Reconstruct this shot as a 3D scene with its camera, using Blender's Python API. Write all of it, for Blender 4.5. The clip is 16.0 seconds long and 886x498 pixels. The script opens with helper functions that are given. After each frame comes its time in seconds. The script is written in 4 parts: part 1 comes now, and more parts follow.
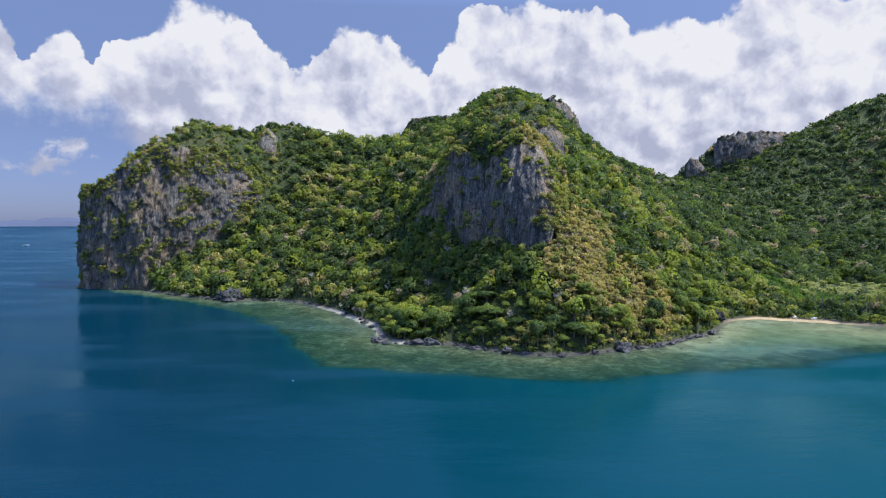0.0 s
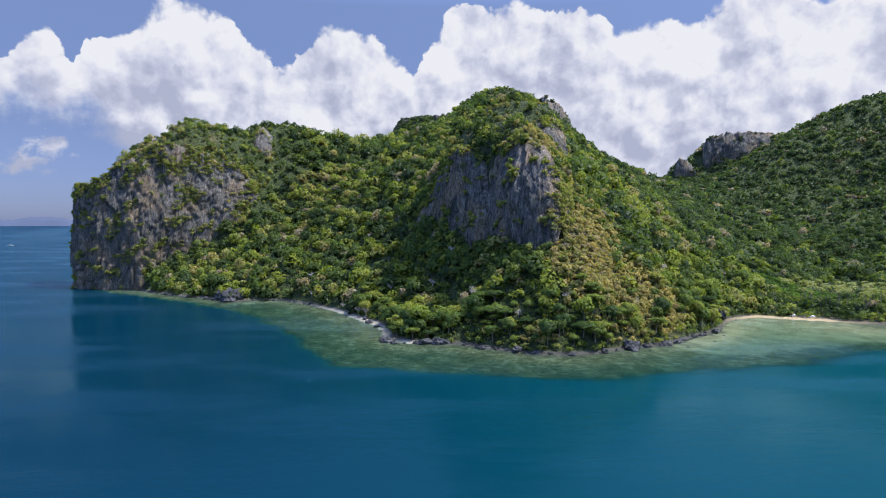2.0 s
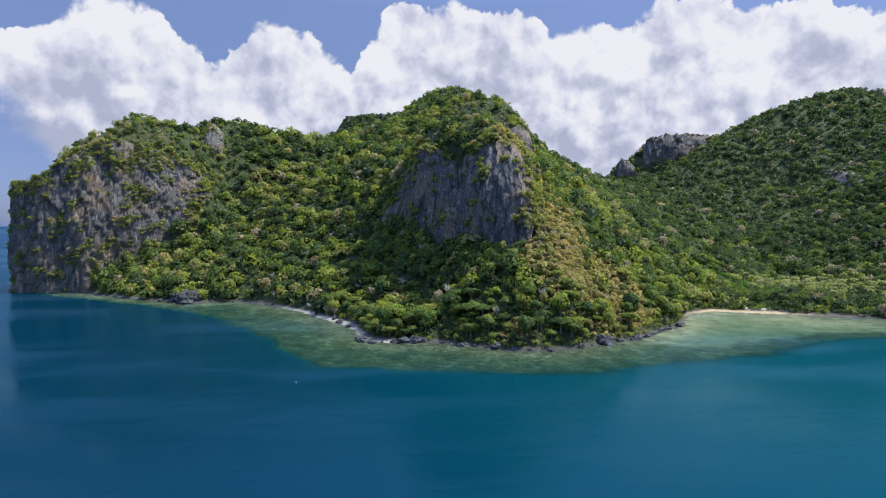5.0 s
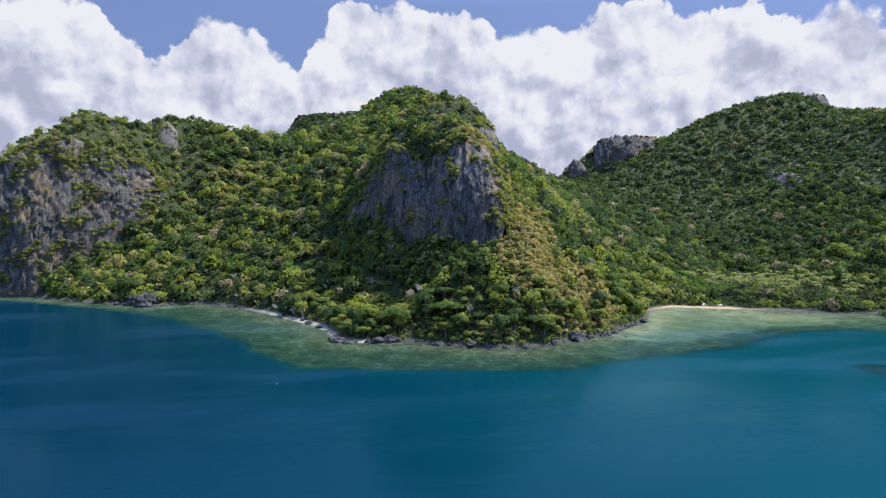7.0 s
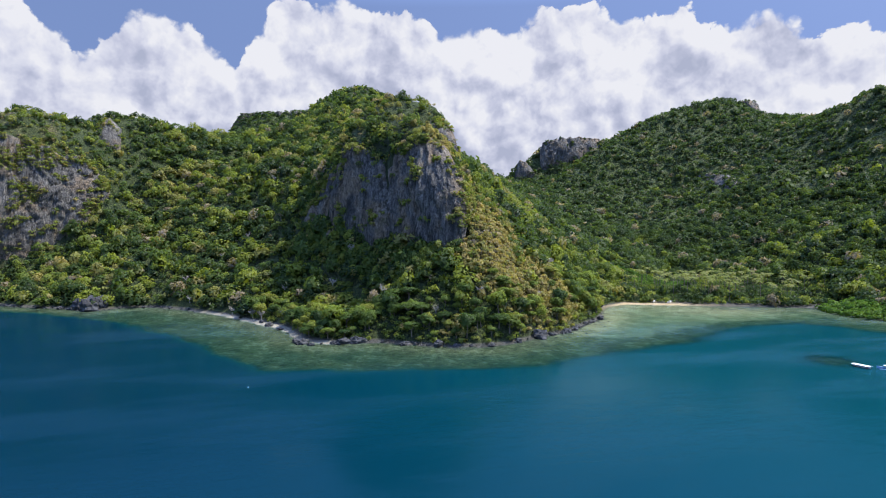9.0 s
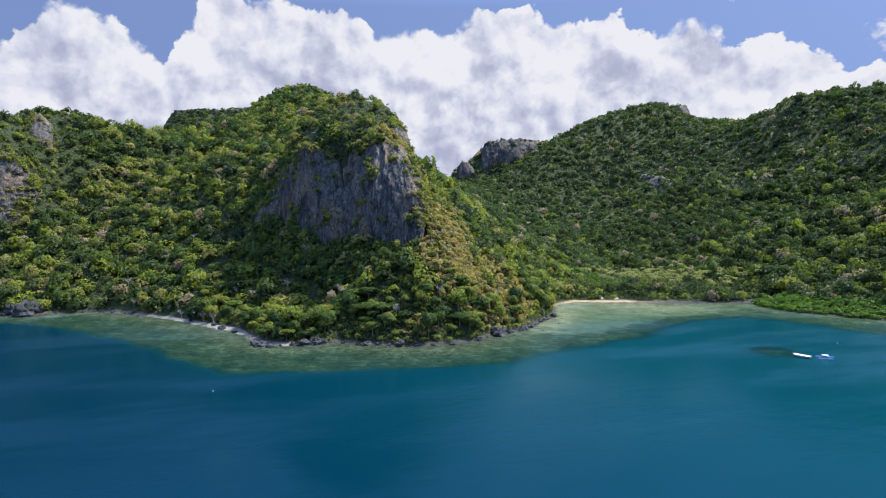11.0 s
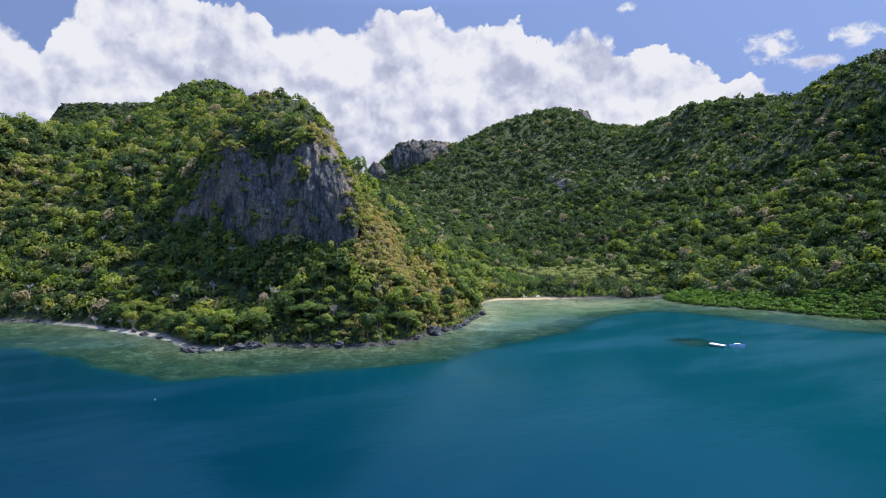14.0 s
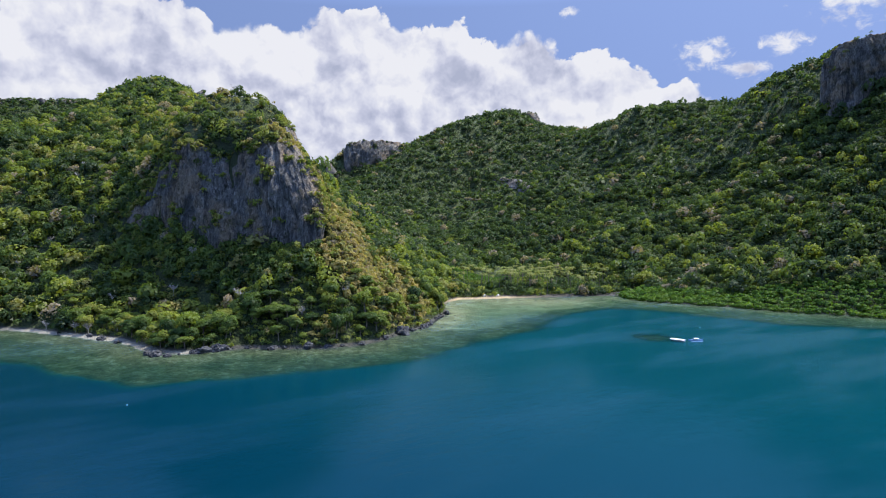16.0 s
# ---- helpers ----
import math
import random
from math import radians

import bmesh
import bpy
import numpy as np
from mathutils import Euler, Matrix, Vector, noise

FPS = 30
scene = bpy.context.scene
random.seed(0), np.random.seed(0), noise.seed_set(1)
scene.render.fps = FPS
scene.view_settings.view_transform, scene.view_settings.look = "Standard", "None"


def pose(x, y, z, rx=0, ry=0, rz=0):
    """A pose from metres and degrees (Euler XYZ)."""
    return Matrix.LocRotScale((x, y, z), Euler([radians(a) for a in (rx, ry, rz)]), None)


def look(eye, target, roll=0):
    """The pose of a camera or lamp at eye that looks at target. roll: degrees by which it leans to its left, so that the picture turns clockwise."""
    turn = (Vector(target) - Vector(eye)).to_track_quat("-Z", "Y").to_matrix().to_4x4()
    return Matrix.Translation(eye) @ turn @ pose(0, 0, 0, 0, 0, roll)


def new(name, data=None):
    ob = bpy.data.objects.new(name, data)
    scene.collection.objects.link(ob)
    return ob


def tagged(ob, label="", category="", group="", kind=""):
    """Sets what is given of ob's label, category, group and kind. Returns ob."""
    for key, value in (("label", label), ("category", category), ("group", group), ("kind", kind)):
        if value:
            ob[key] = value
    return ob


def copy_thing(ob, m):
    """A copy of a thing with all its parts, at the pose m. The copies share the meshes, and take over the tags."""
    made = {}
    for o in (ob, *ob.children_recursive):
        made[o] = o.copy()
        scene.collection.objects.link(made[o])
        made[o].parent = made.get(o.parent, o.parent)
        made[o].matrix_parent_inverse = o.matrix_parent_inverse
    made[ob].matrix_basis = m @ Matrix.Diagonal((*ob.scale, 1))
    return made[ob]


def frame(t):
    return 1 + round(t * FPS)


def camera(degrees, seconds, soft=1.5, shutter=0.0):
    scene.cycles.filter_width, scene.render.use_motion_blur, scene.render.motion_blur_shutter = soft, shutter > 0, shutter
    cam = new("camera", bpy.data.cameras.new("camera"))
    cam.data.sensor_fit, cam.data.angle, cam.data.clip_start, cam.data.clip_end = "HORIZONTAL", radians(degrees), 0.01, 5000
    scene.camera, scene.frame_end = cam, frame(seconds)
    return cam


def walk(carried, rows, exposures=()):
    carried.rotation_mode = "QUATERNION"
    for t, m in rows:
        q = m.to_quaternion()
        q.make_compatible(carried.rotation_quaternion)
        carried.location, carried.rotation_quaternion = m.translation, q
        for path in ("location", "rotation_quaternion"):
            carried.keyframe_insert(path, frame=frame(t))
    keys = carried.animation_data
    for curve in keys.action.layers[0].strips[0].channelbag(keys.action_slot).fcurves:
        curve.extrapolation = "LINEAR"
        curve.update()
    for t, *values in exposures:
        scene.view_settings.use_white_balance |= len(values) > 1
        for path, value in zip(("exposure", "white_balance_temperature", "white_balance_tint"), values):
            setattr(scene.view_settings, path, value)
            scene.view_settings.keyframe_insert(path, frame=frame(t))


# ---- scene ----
cam = camera(68.6, 16.0, soft=1.0)
PATH = [
    (0, (8.325, 3.947, 90.498), (8.329, 5.945, 90.416), 0.2),
    (0.5, (4.011, 3.877, 90.481), (4.026, 5.875, 90.399), 0.2),
    (1, (-0.319, 3.849, 90.453), (-0.297, 5.847, 90.371), 0.2),
    (1.5, (-4.702, 3.834, 90.406), (-4.666, 5.832, 90.324), 0.2),
    (2, (-9.182, 3.855, 90.342), (-9.132, 5.853, 90.259), 0.2),
    (2.5, (-13.775, 3.938, 90.269), (-13.707, 5.935, 90.186), 0.2),
    (3, (-18.471, 4.098, 90.195), (-18.371, 6.094, 90.111), 0.2),
    (3.5, (-23.21, 4.313, 90.114), (-23.074, 6.307, 90.03), 0.2),
    (6, (-46.429, 5.648, 89.336), (-46.12, 7.622, 89.252), 0.0),
    (6.5, (-50.961, 5.899, 89.269), (-50.611, 7.867, 89.186), 0.0),
    (7, (-55.36, 6.17, 89.218), (-54.97, 8.13, 89.133), -0.1),
    (7.5, (-59.631, 6.463, 89.167), (-59.2, 8.414, 89.082), -0.1),
    (8, (-63.829, 6.791, 89.11), (-63.354, 8.732, 89.025), -0.1),
    (8.5, (-68.029, 7.225, 89.056), (-67.512, 9.155, 88.972), -0.2),
    (9, (-72.223, 7.83, 88.996), (-71.662, 9.748, 88.912), -0.2),
    (11.5, (-93.005, 11.789, 88.466), (-92.219, 13.626, 88.382), -0.3),
    (12, (-97.142, 12.669, 88.426), (-96.313, 14.487, 88.342), -0.3),
    (12.5, (-101.237, 13.646, 88.403), (-100.364, 15.443, 88.32), -0.4),
    (13, (-105.304, 14.739, 88.385), (-104.381, 16.511, 88.302), -0.4),
    (13.5, (-109.355, 16.005, 88.374), (-108.389, 17.754, 88.291), -0.4),
    (14, (-113.357, 17.434, 88.368), (-112.35, 19.16, 88.285), -0.4),
    (14.5, (-117.322, 18.997, 88.354), (-116.279, 20.702, 88.272), -0.4),
    (15, (-121.28, 20.582, 88.337), (-120.204, 22.266, 88.254), -0.4),
    (15.5, (-125.229, 22.1, 88.323), (-124.115, 23.759, 88.241), -0.5),
    (16, (-129.165, 23.561, 88.308), (-128.019, 25.198, 88.225), -0.5),
]
walk(cam, [(t, look(eye, target, roll)) for t, eye, target, roll in PATH])

# ---------- light ----------
SUN_EL, SUN_AZ = radians(62), radians(95)          # azimuth clockwise from +y
sun_dir = Vector((math.cos(SUN_EL) * math.sin(SUN_AZ), math.cos(SUN_EL) * math.cos(SUN_AZ), math.sin(SUN_EL)))
sun_data = bpy.data.lights.new("sun", "SUN")
sun_data.energy, sun_data.angle, sun_data.color = 4.45, radians(0.6), (1.0, 0.965, 0.89)
sun = new("sun", sun_data)
sun.rotation_euler = sun_dir.to_track_quat("Z", "Y").to_euler()
scene.view_settings.exposure = 0.85


class Graph:
    """Short hand for building node trees."""

    def __init__(self, tree):
        self.t = tree

    def add(self, kind, ins=None):
        n = self.t.nodes.new(kind)
        for k, v in (ins or {}).items():
            self.put(n.inputs[k], v)
        return n

    def put(self, socket, v):
        if hasattr(v, "is_linked"):
            self.t.links.new(v, socket)
        else:
            socket.default_value = v

    def m(self, op, a, b=None, c=None, clamp=False):
        n = self.add("ShaderNodeMath")
        n.operation, n.use_clamp = op, clamp
        for i, v in enumerate((a, b, c)):
            if v is not None:
                self.put(n.inputs[i], v)
        return n.outputs[0]

    def v(self, op, a, b=None, out=0):
        n = self.add("ShaderNodeVectorMath")
        n.operation = op
        self.put(n.inputs[0], a)
        if b is not None:
            self.put(n.inputs[1], b)
        return n.outputs[out]

    def mix(self, f, a, b, blend="MIX"):
        n = self.add("ShaderNodeMix")
        n.data_type, n.blend_type = "RGBA", blend
        self.put(n.inputs[0], f)
        self.put(n.inputs[6], a if hasattr(a, "is_linked") else (*a, 1))
        self.put(n.inputs[7], b if hasattr(b, "is_linked") else (*b, 1))
        return n.outputs[2]

    def noise(self, vec, scale, detail=4, rough=0.55, distort=0.0):
        n = self.add("ShaderNodeTexNoise", ins={"Vector": vec, "Scale": scale, "Detail": detail, "Roughness": rough, "Distortion": distort})
        return n.outputs[0]

    def attr(self, name):
        n = self.add("ShaderNodeAttribute")
        n.attribute_name = name
        return n.outputs["Fac"]

    def ramp(self, f, *stops):
        n = self.add("ShaderNodeValToRGB")
        e = n.color_ramp.elements
        while len(e) < len(stops):
            e.new(0.5)
        for el, (p, c) in zip(e, stops):
            el.position, el.color = p, (*c, 1)
        self.put(n.inputs[0], f)
        return n.outputs[0]

    def step(self, f, lo, hi, a=0.0, b=1.0):
        n = self.add("ShaderNodeMapRange")
        n.interpolation_type = "SMOOTHSTEP"
        for i, v in enumerate((f, lo, hi, a, b)):
            self.put(n.inputs[i], v)
        return n.outputs[0]


# ---------- sky with its bank of cumulus ----------
# azimuth and elevation, in degrees, of the tops along the bank of cumulus
BANK_WEST = [(-40, 13.5), (-37, 15), (-34.2, 15.6), (-32.6, 12.6), (-30.7, 14.3), (-29.5, 14.1), (-28.2, 11.8), (-27.2, 13.7), (-25, 15.2), (-22.3, 17.3), (-19.5, 17.9), (-17.3, 16.6), (-15.4, 15.6), (-13.5, 14), (-11.7, 13.5), (-10.4, 14.5), (-8.9, 16), (-6.6, 17.1), (-4.5, 15.9), (-2.6, 14.7), (-1.2, 13.3), (0.3, 16.1), (2.4, 18.2), (6.1, 18.4), (10.7, 18.6)]
BANK_EAST = [(10.7, 18.6), (13.2, 18.2), (16.3, 16.1), (18.5, 16.9), (21.2, 16.6), (25.5, 18.2), (28.3, 18.7), (30.1, 17.6), (31.5, 16.2), (34.1, 17.1), (36.2, 17.3), (38.5, 15.8), (40.3, 16.1), (43.6, 15.8), (46, 14.1), (49.2, 14.3), (51.7, 12.8), (53.5, 11.7), (55.2, 11.9), (57.5, 10.1), (59.5, 6), (63, 3)]
# azimuth, elevation and half sizes of the loose clouds
CLOUDS_SMALL = [(-31.4, 4.3, 3.0, 1.2), (-29.6, 5.6, 1.9, 1.5), (57, 13.2, 2.6, 1.8), (62.6, 13.3, 2.2, 1.1), (68.5, 16.4, 5.5, 3.2), (60, 11.7, 2.2, 0.9), (46, 17.2, 1.2, 0.5)]
world = bpy.data.worlds.new("sky")
scene.world = world
world.use_nodes = True
world.node_tree.nodes.clear()
g = Graph(world.node_tree)
sky = g.add("ShaderNodeTexSky")
sky.sky_type, sky.sun_disc, sky.sun_elevation, sky.sun_rotation = "NISHITA", False, SUN_EL, SUN_AZ
sky.air_density, sky.dust_density, sky.ozone_density = 1.0, 0.3, 4.0
way = g.add("ShaderNodeTexCoord").outputs["Generated"]
sep = g.add("ShaderNodeSeparateXYZ", ins={0: way})
az = g.m("MULTIPLY", g.m("ARCTAN2", sep.outputs[0], sep.outputs[1]), 57.2958)
el = g.m("MULTIPLY", g.m("ARCSINE", sep.outputs[2]), 57.2958)
flat = g.add("ShaderNodeCombineXYZ", ins={0: az, 1: el, 2: 0.0}).outputs[0]
warp = g.add("ShaderNodeTexNoise", ins={"Vector": flat, "Scale": 0.33, "Detail": 4.0, "Roughness": 0.5})
flat2 = g.v("ADD", flat, g.v("MULTIPLY", g.v("SUBTRACT", warp.outputs["Color"], (0.5, 0.5, 0.5)), (1.3, 1.1, 0)))


def bank_top(points):
    """The bank's upper edge over the azimuth, as an elevation."""
    lo, hi = points[0][0], points[-1][0]
    f = g.m("DIVIDE", g.m("SUBTRACT", g.add("ShaderNodeSeparateXYZ", ins={0: flat2}).outputs[0], lo), hi - lo)
    return g.m("MULTIPLY", g.ramp(f, *[((p - lo) / (hi - lo), (e / 25, e / 25, e / 25)) for p, e in points]), 25.0)


seam = g.step(az, 9.6, 10.4)
tops = g.m("ADD", g.m("MULTIPLY", bank_top(BANK_WEST), g.m("SUBTRACT", 1.0, seam)), g.m("MULTIPLY", bank_top(BANK_EAST), seam))
field = g.m("DIVIDE", g.m("SUBTRACT", tops, g.add("ShaderNodeSeparateXYZ", ins={0: flat2}).outputs[1]), 5.0)
small = None
for a, e, ra, re in CLOUDS_SMALL:
    d = g.v("MULTIPLY", g.v("SUBTRACT", flat2, (a, e, 0)), (1 / ra, 1 / re, 0))
    f = g.m("SUBTRACT", 1.0, g.v("LENGTH", d, out=1))
    small = f if small is None else g.m("SMOOTH_MAX", small, f, 0.1)
shred = g.noise(g.v("MULTIPLY", flat, (1, 1.3, 1)), 0.75, 8, 0.62, 0.35)
small = g.m("ADD", small, g.m("MULTIPLY_ADD", shred, 2.6, -1.5))
small_cover = g.m("MULTIPLY", g.step(small, 0.0, 0.75), 0.95)


def billow(vec, scale):
    n = g.add("ShaderNodeTexVoronoi", ins={"Vector": vec, "Scale": scale, "Detail": 3.0, "Roughness": 0.5, "Lacunarity": 2.3})
    n.feature = "SMOOTH_F1"
    n.inputs["Smoothness"].default_value = 0.35
    return g.m("SUBTRACT", 1.0, n.outputs["Distance"])


puff, puff_sun = billow(flat2, 0.34), billow(g.v("ADD", flat2, (0.55, 0.75, 0)), 0.34)
# beyond the bank the sky goes on with scattered cumulus all round
far_field = g.m("SUBTRACT", g.noise(g.v("MULTIPLY", way, (1, 1, 2.4)), 3.2, 6, 0.6), 0.62)
outside = g.step(g.m("ABSOLUTE", g.m("SUBTRACT", az, 18)), 62, 80)
field = g.m("MAXIMUM", g.m("SUBTRACT", field, g.m("MULTIPLY", outside, 4.0)), g.m("MULTIPLY_ADD", outside, 2.0, g.m("MULTIPLY_ADD", far_field, 1.6, -2.0)))
dense = g.m("ADD", field, g.m("MULTIPLY", g.m("SUBTRACT", puff, 0.28), 0.35))
dense = g.m("ADD", dense, g.m("MULTIPLY", g.m("SUBTRACT", g.noise(flat, 1.1, 6, 0.6), 0.5), 0.16))
# the western end of the bank floats above a hazy gap
foot = g.m("ADD", g.step(az, -16.0, -28.0, -6.0, 8.0), g.m("MULTIPLY_ADD", g.noise(flat, 0.4, 5, 0.6), 6.0, -3.0))
cover = g.m("MULTIPLY", g.step(dense, 0.0, g.step(g.noise(flat, 0.2, 2), 0.4, 0.65, 0.05, 0.22)), g.step(g.m("SUBTRACT", el, foot), -1.0, 2.5))
cover = g.m("MAXIMUM", cover, small_cover)
soft_a, soft_b = g.noise(flat2, 0.22, 4, 0.5), g.noise(g.v("ADD", flat2, (0.8, 1.1, 0)), 0.22, 4, 0.5)
relief = g.m("ADD", g.m("MULTIPLY", g.m("SUBTRACT", soft_a, soft_b), 1.9), g.m("MULTIPLY", g.m("SUBTRACT", puff, puff_sun), 0.75))
broad = g.noise(flat2, 0.11, 3, 0.5)
lit = g.m("ADD", relief, g.m("MULTIPLY_ADD", broad, 1.9, -0.28))
lit = g.m("ADD", lit, g.step(dense, 1.1, 0.05, -0.14, 0.20))
lit = g.m("SUBTRACT", lit, g.step(az, -6.0, -30.0, 0.0, 0.20))
lit = g.m("ADD", lit, g.step(el, 3.0, 11.0, -0.16, 0.06), clamp=True)
cloud = g.ramp(lit, (0.0, (0.235, 0.255, 0.34)), (0.35, (0.31, 0.325, 0.41)), (0.60, (0.385, 0.397, 0.465)), (0.92, (0.465, 0.47, 0.505)))
# above 18 degrees, out of view, the sky is brightened to fill shadows
blue = g.mix(1.0, sky.outputs[0], g.ramp(g.m("DIVIDE", el, 50.0), (0.0, (0.024, 0.030, 0.060)), (0.15, (0.043, 0.040, 0.054)), (0.36, (0.074, 0.064, 0.072)), (0.8, (0.36, 0.345, 0.39))), "MULTIPLY")
bg = g.add("ShaderNodeBackground", ins={"Color": g.mix(cover, blue, cloud), "Strength": 1.0})
out = g.add("ShaderNodeOutputWorld")
world.node_tree.links.new(bg.outputs[0], out.inputs[0])


# ---------- materials ----------
def material(name):
    mat = bpy.data.materials.new(name)
    mat.use_nodes = True
    mat.node_tree.nodes.clear()
    gr = Graph(mat.node_tree)
    gr.where = gr.add("ShaderNodeTexCoord").outputs["Object"]
    gr.out = gr.add("ShaderNodeOutputMaterial")
    return mat, gr


def principled(gr, color, rough=0.8, bump=None, strength=0.5, dist=0.3, spec=0.3, **more):
    b = gr.add("ShaderNodeBsdfPrincipled", ins={"Base Color": color if hasattr(color, "is_linked") else (*color, 1), "Roughness": rough, "Specular IOR Level": spec, **more})
    if bump is not None:
        n = gr.add("ShaderNodeBump", ins={"Height": bump, "Strength": strength, "Distance": dist})
        gr.put(b.inputs["Normal"], n.outputs[0])
    gr.put(gr.out.inputs[0], b.outputs[0])
    return b


def plain(name, color, rough=0.6, vary=0.15, scale=3.0, metal=0.0):
    mat, gr = material(name)
    n = gr.noise(gr.where, scale, 5, 0.6)
    dark = tuple(c * (1 - vary) for c in color)
    principled(gr, gr.mix(n, dark, color), gr.m("MULTIPLY_ADD", n, 0.2, rough - 0.1), n, 0.15, 0.02, Metallic=metal)
    return mat


def leaf_material(name, stops, by_object=False):
    mat, gr = material(name)
    if by_object:
        tint = gr.add("ShaderNodeObjectInfo").outputs["Random"]
    else:
        tint = gr.attr("tint")
    island = gr.add("ShaderNodeNewGeometry").outputs["Random Per Island"]
    col = gr.ramp(gr.m("ADD", tint, gr.m("MULTIPLY_ADD", island, 0.08, -0.04), clamp=True), *stops)
    col = gr.mix(gr.m("MULTIPLY", island, 0.2), col, gr.mix(1.0, col, (0.45, 0.5, 0.42), "MULTIPLY"))
    d = gr.add("ShaderNodeBsdfDiffuse", ins={"Color": col, "Roughness": 0.8})
    tr = gr.add("ShaderNodeBsdfTranslucent", ins={"Color": gr.mix(1.0, col, (1.0, 1.05, 0.5), "MULTIPLY")})
    gl = gr.add("ShaderNodeBsdfGlossy", ins={"Color": (0.9, 0.95, 0.9, 1), "Roughness": 0.45})
    a = gr.add("ShaderNodeMixShader", ins={0: 0.42, 1: d.outputs[0], 2: tr.outputs[0]})
    b = gr.add("ShaderNodeMixShader", ins={0: 0.008, 1: a.outputs[0], 2: gl.outputs[0]})
    gr.put(gr.out.inputs[0], b.outputs[0])
    return mat


FOREST = ((0.0, (0.042, 0.071, 0.031)), (0.28, (0.110, 0.160, 0.038)), (0.52, (0.255, 0.290, 0.046)), (0.70, (0.260, 0.252, 0.085)),
          (0.86, (0.46, 0.355, 0.12)), (1.0, (0.27, 0.225, 0.18)))
leaf = leaf_material("forest_leaves", FOREST)
leaf_one = leaf_material("tree_leaves", ((0.0, (0.052, 0.094, 0.030)), (0.35, (0.125, 0.185, 0.042)), (0.75, (0.235, 0.285, 0.050)), (1.0, (0.30, 0.30, 0.065))), True)
leaf_dry = leaf_material("dry_leaves", ((0.0, (0.24, 0.22, 0.06)), (1.0, (0.36, 0.27, 0.12))), True)
leaf_mangrove = leaf_material("mangrove_leaves", ((0.0, (0.065, 0.140, 0.020)), (1.0, (0.14, 0.23, 0.032))))
leaf_palm = leaf_material("palm_fronds", ((0.0, (0.22, 0.27, 0.06)), (1.0, (0.40, 0.38, 0.15))), True)
bark = plain("bark", (0.22, 0.18, 0.14), 0.9, 0.4, 1.5)

rock, gr = material("limestone")
big, streak = gr.noise(gr.where, 0.035, 5, 0.6), gr.noise(gr.v("MULTIPLY", gr.where, (1, 1, 0.14)), 0.40, 9, 0.74, 0.6)
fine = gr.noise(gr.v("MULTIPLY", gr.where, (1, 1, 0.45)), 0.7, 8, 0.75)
col = gr.ramp(streak, (0.30, (0.045, 0.045, 0.045)), (0.45, (0.11, 0.11, 0.107)), (0.56, (0.185, 0.182, 0.174)), (0.66, (0.30, 0.29, 0.268)), (0.78, (0.50, 0.475, 0.43)))
# ochre and rusty faces, black drip stains, pale fresh scars, creepers
ochre = gr.m("MULTIPLY", gr.step(big, 0.47, 0.62), 0.8)
col = gr.mix(ochre, col, gr.mix(streak, (0.13, 0.098, 0.066), (0.42, 0.33, 0.235)))
stain = gr.m("MULTIPLY", gr.step(gr.noise(gr.v("MULTIPLY", gr.where, (1, 1, 0.2)), 0.10, 6, 0.66, 0.4), 0.52, 0.66), 0.85)
col = gr.mix(stain, col, (0.036, 0.038, 0.043))
scar = gr.m("MULTIPLY", gr.step(gr.noise(gr.v("MULTIPLY", gr.where, (1, 1, 0.45)), 0.055, 6, 0.65), 0.56, 0.68), 0.55)
col = gr.mix(scar, col, gr.mix(streak, (0.17, 0.16, 0.145), (0.48, 0.455, 0.41)))
col = gr.mix(gr.m("MULTIPLY", gr.step(gr.noise(gr.where, 0.11, 8, 0.74), 0.56, 0.66), 0.7), col, (0.06, 0.072, 0.022))
# thin dark crack lines drawn in the colour alone, without a bump
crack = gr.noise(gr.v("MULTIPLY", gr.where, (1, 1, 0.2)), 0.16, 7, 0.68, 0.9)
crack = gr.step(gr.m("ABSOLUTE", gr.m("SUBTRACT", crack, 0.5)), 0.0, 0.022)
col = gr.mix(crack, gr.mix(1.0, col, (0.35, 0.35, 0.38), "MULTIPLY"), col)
col = gr.mix(1.0, col, (1.06, 1.0, 0.90), "MULTIPLY")
# the colour also darkens where the fine bump is low
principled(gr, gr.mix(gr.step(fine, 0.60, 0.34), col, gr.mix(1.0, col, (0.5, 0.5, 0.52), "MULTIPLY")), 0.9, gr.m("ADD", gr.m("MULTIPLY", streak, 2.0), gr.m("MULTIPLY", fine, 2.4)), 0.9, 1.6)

soil, gr = material("slope_ground")
z = gr.add("ShaderNodeSeparateXYZ", ins={0: gr.where}).outputs[2]
slope = gr.add("ShaderNodeSeparateXYZ", ins={0: gr.add("ShaderNodeNewGeometry").outputs["True Normal"]}).outputs[2]
n1, n2 = gr.noise(gr.where, 0.02, 5, 0.6), gr.noise(gr.where, 0.35, 6, 0.65)
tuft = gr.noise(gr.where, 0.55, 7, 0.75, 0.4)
# undergrowth drawn in colour: near-black where the tuft bump is low
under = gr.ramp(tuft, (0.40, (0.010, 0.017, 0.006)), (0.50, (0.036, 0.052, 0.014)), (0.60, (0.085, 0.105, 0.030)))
under = gr.mix(gr.attr("dry"), under, gr.ramp(tuft, (0.40, (0.05, 0.045, 0.018)), (0.60, (0.20, 0.165, 0.07))))
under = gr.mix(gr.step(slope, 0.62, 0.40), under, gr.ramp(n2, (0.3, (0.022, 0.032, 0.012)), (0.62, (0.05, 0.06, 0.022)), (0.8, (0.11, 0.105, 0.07))))
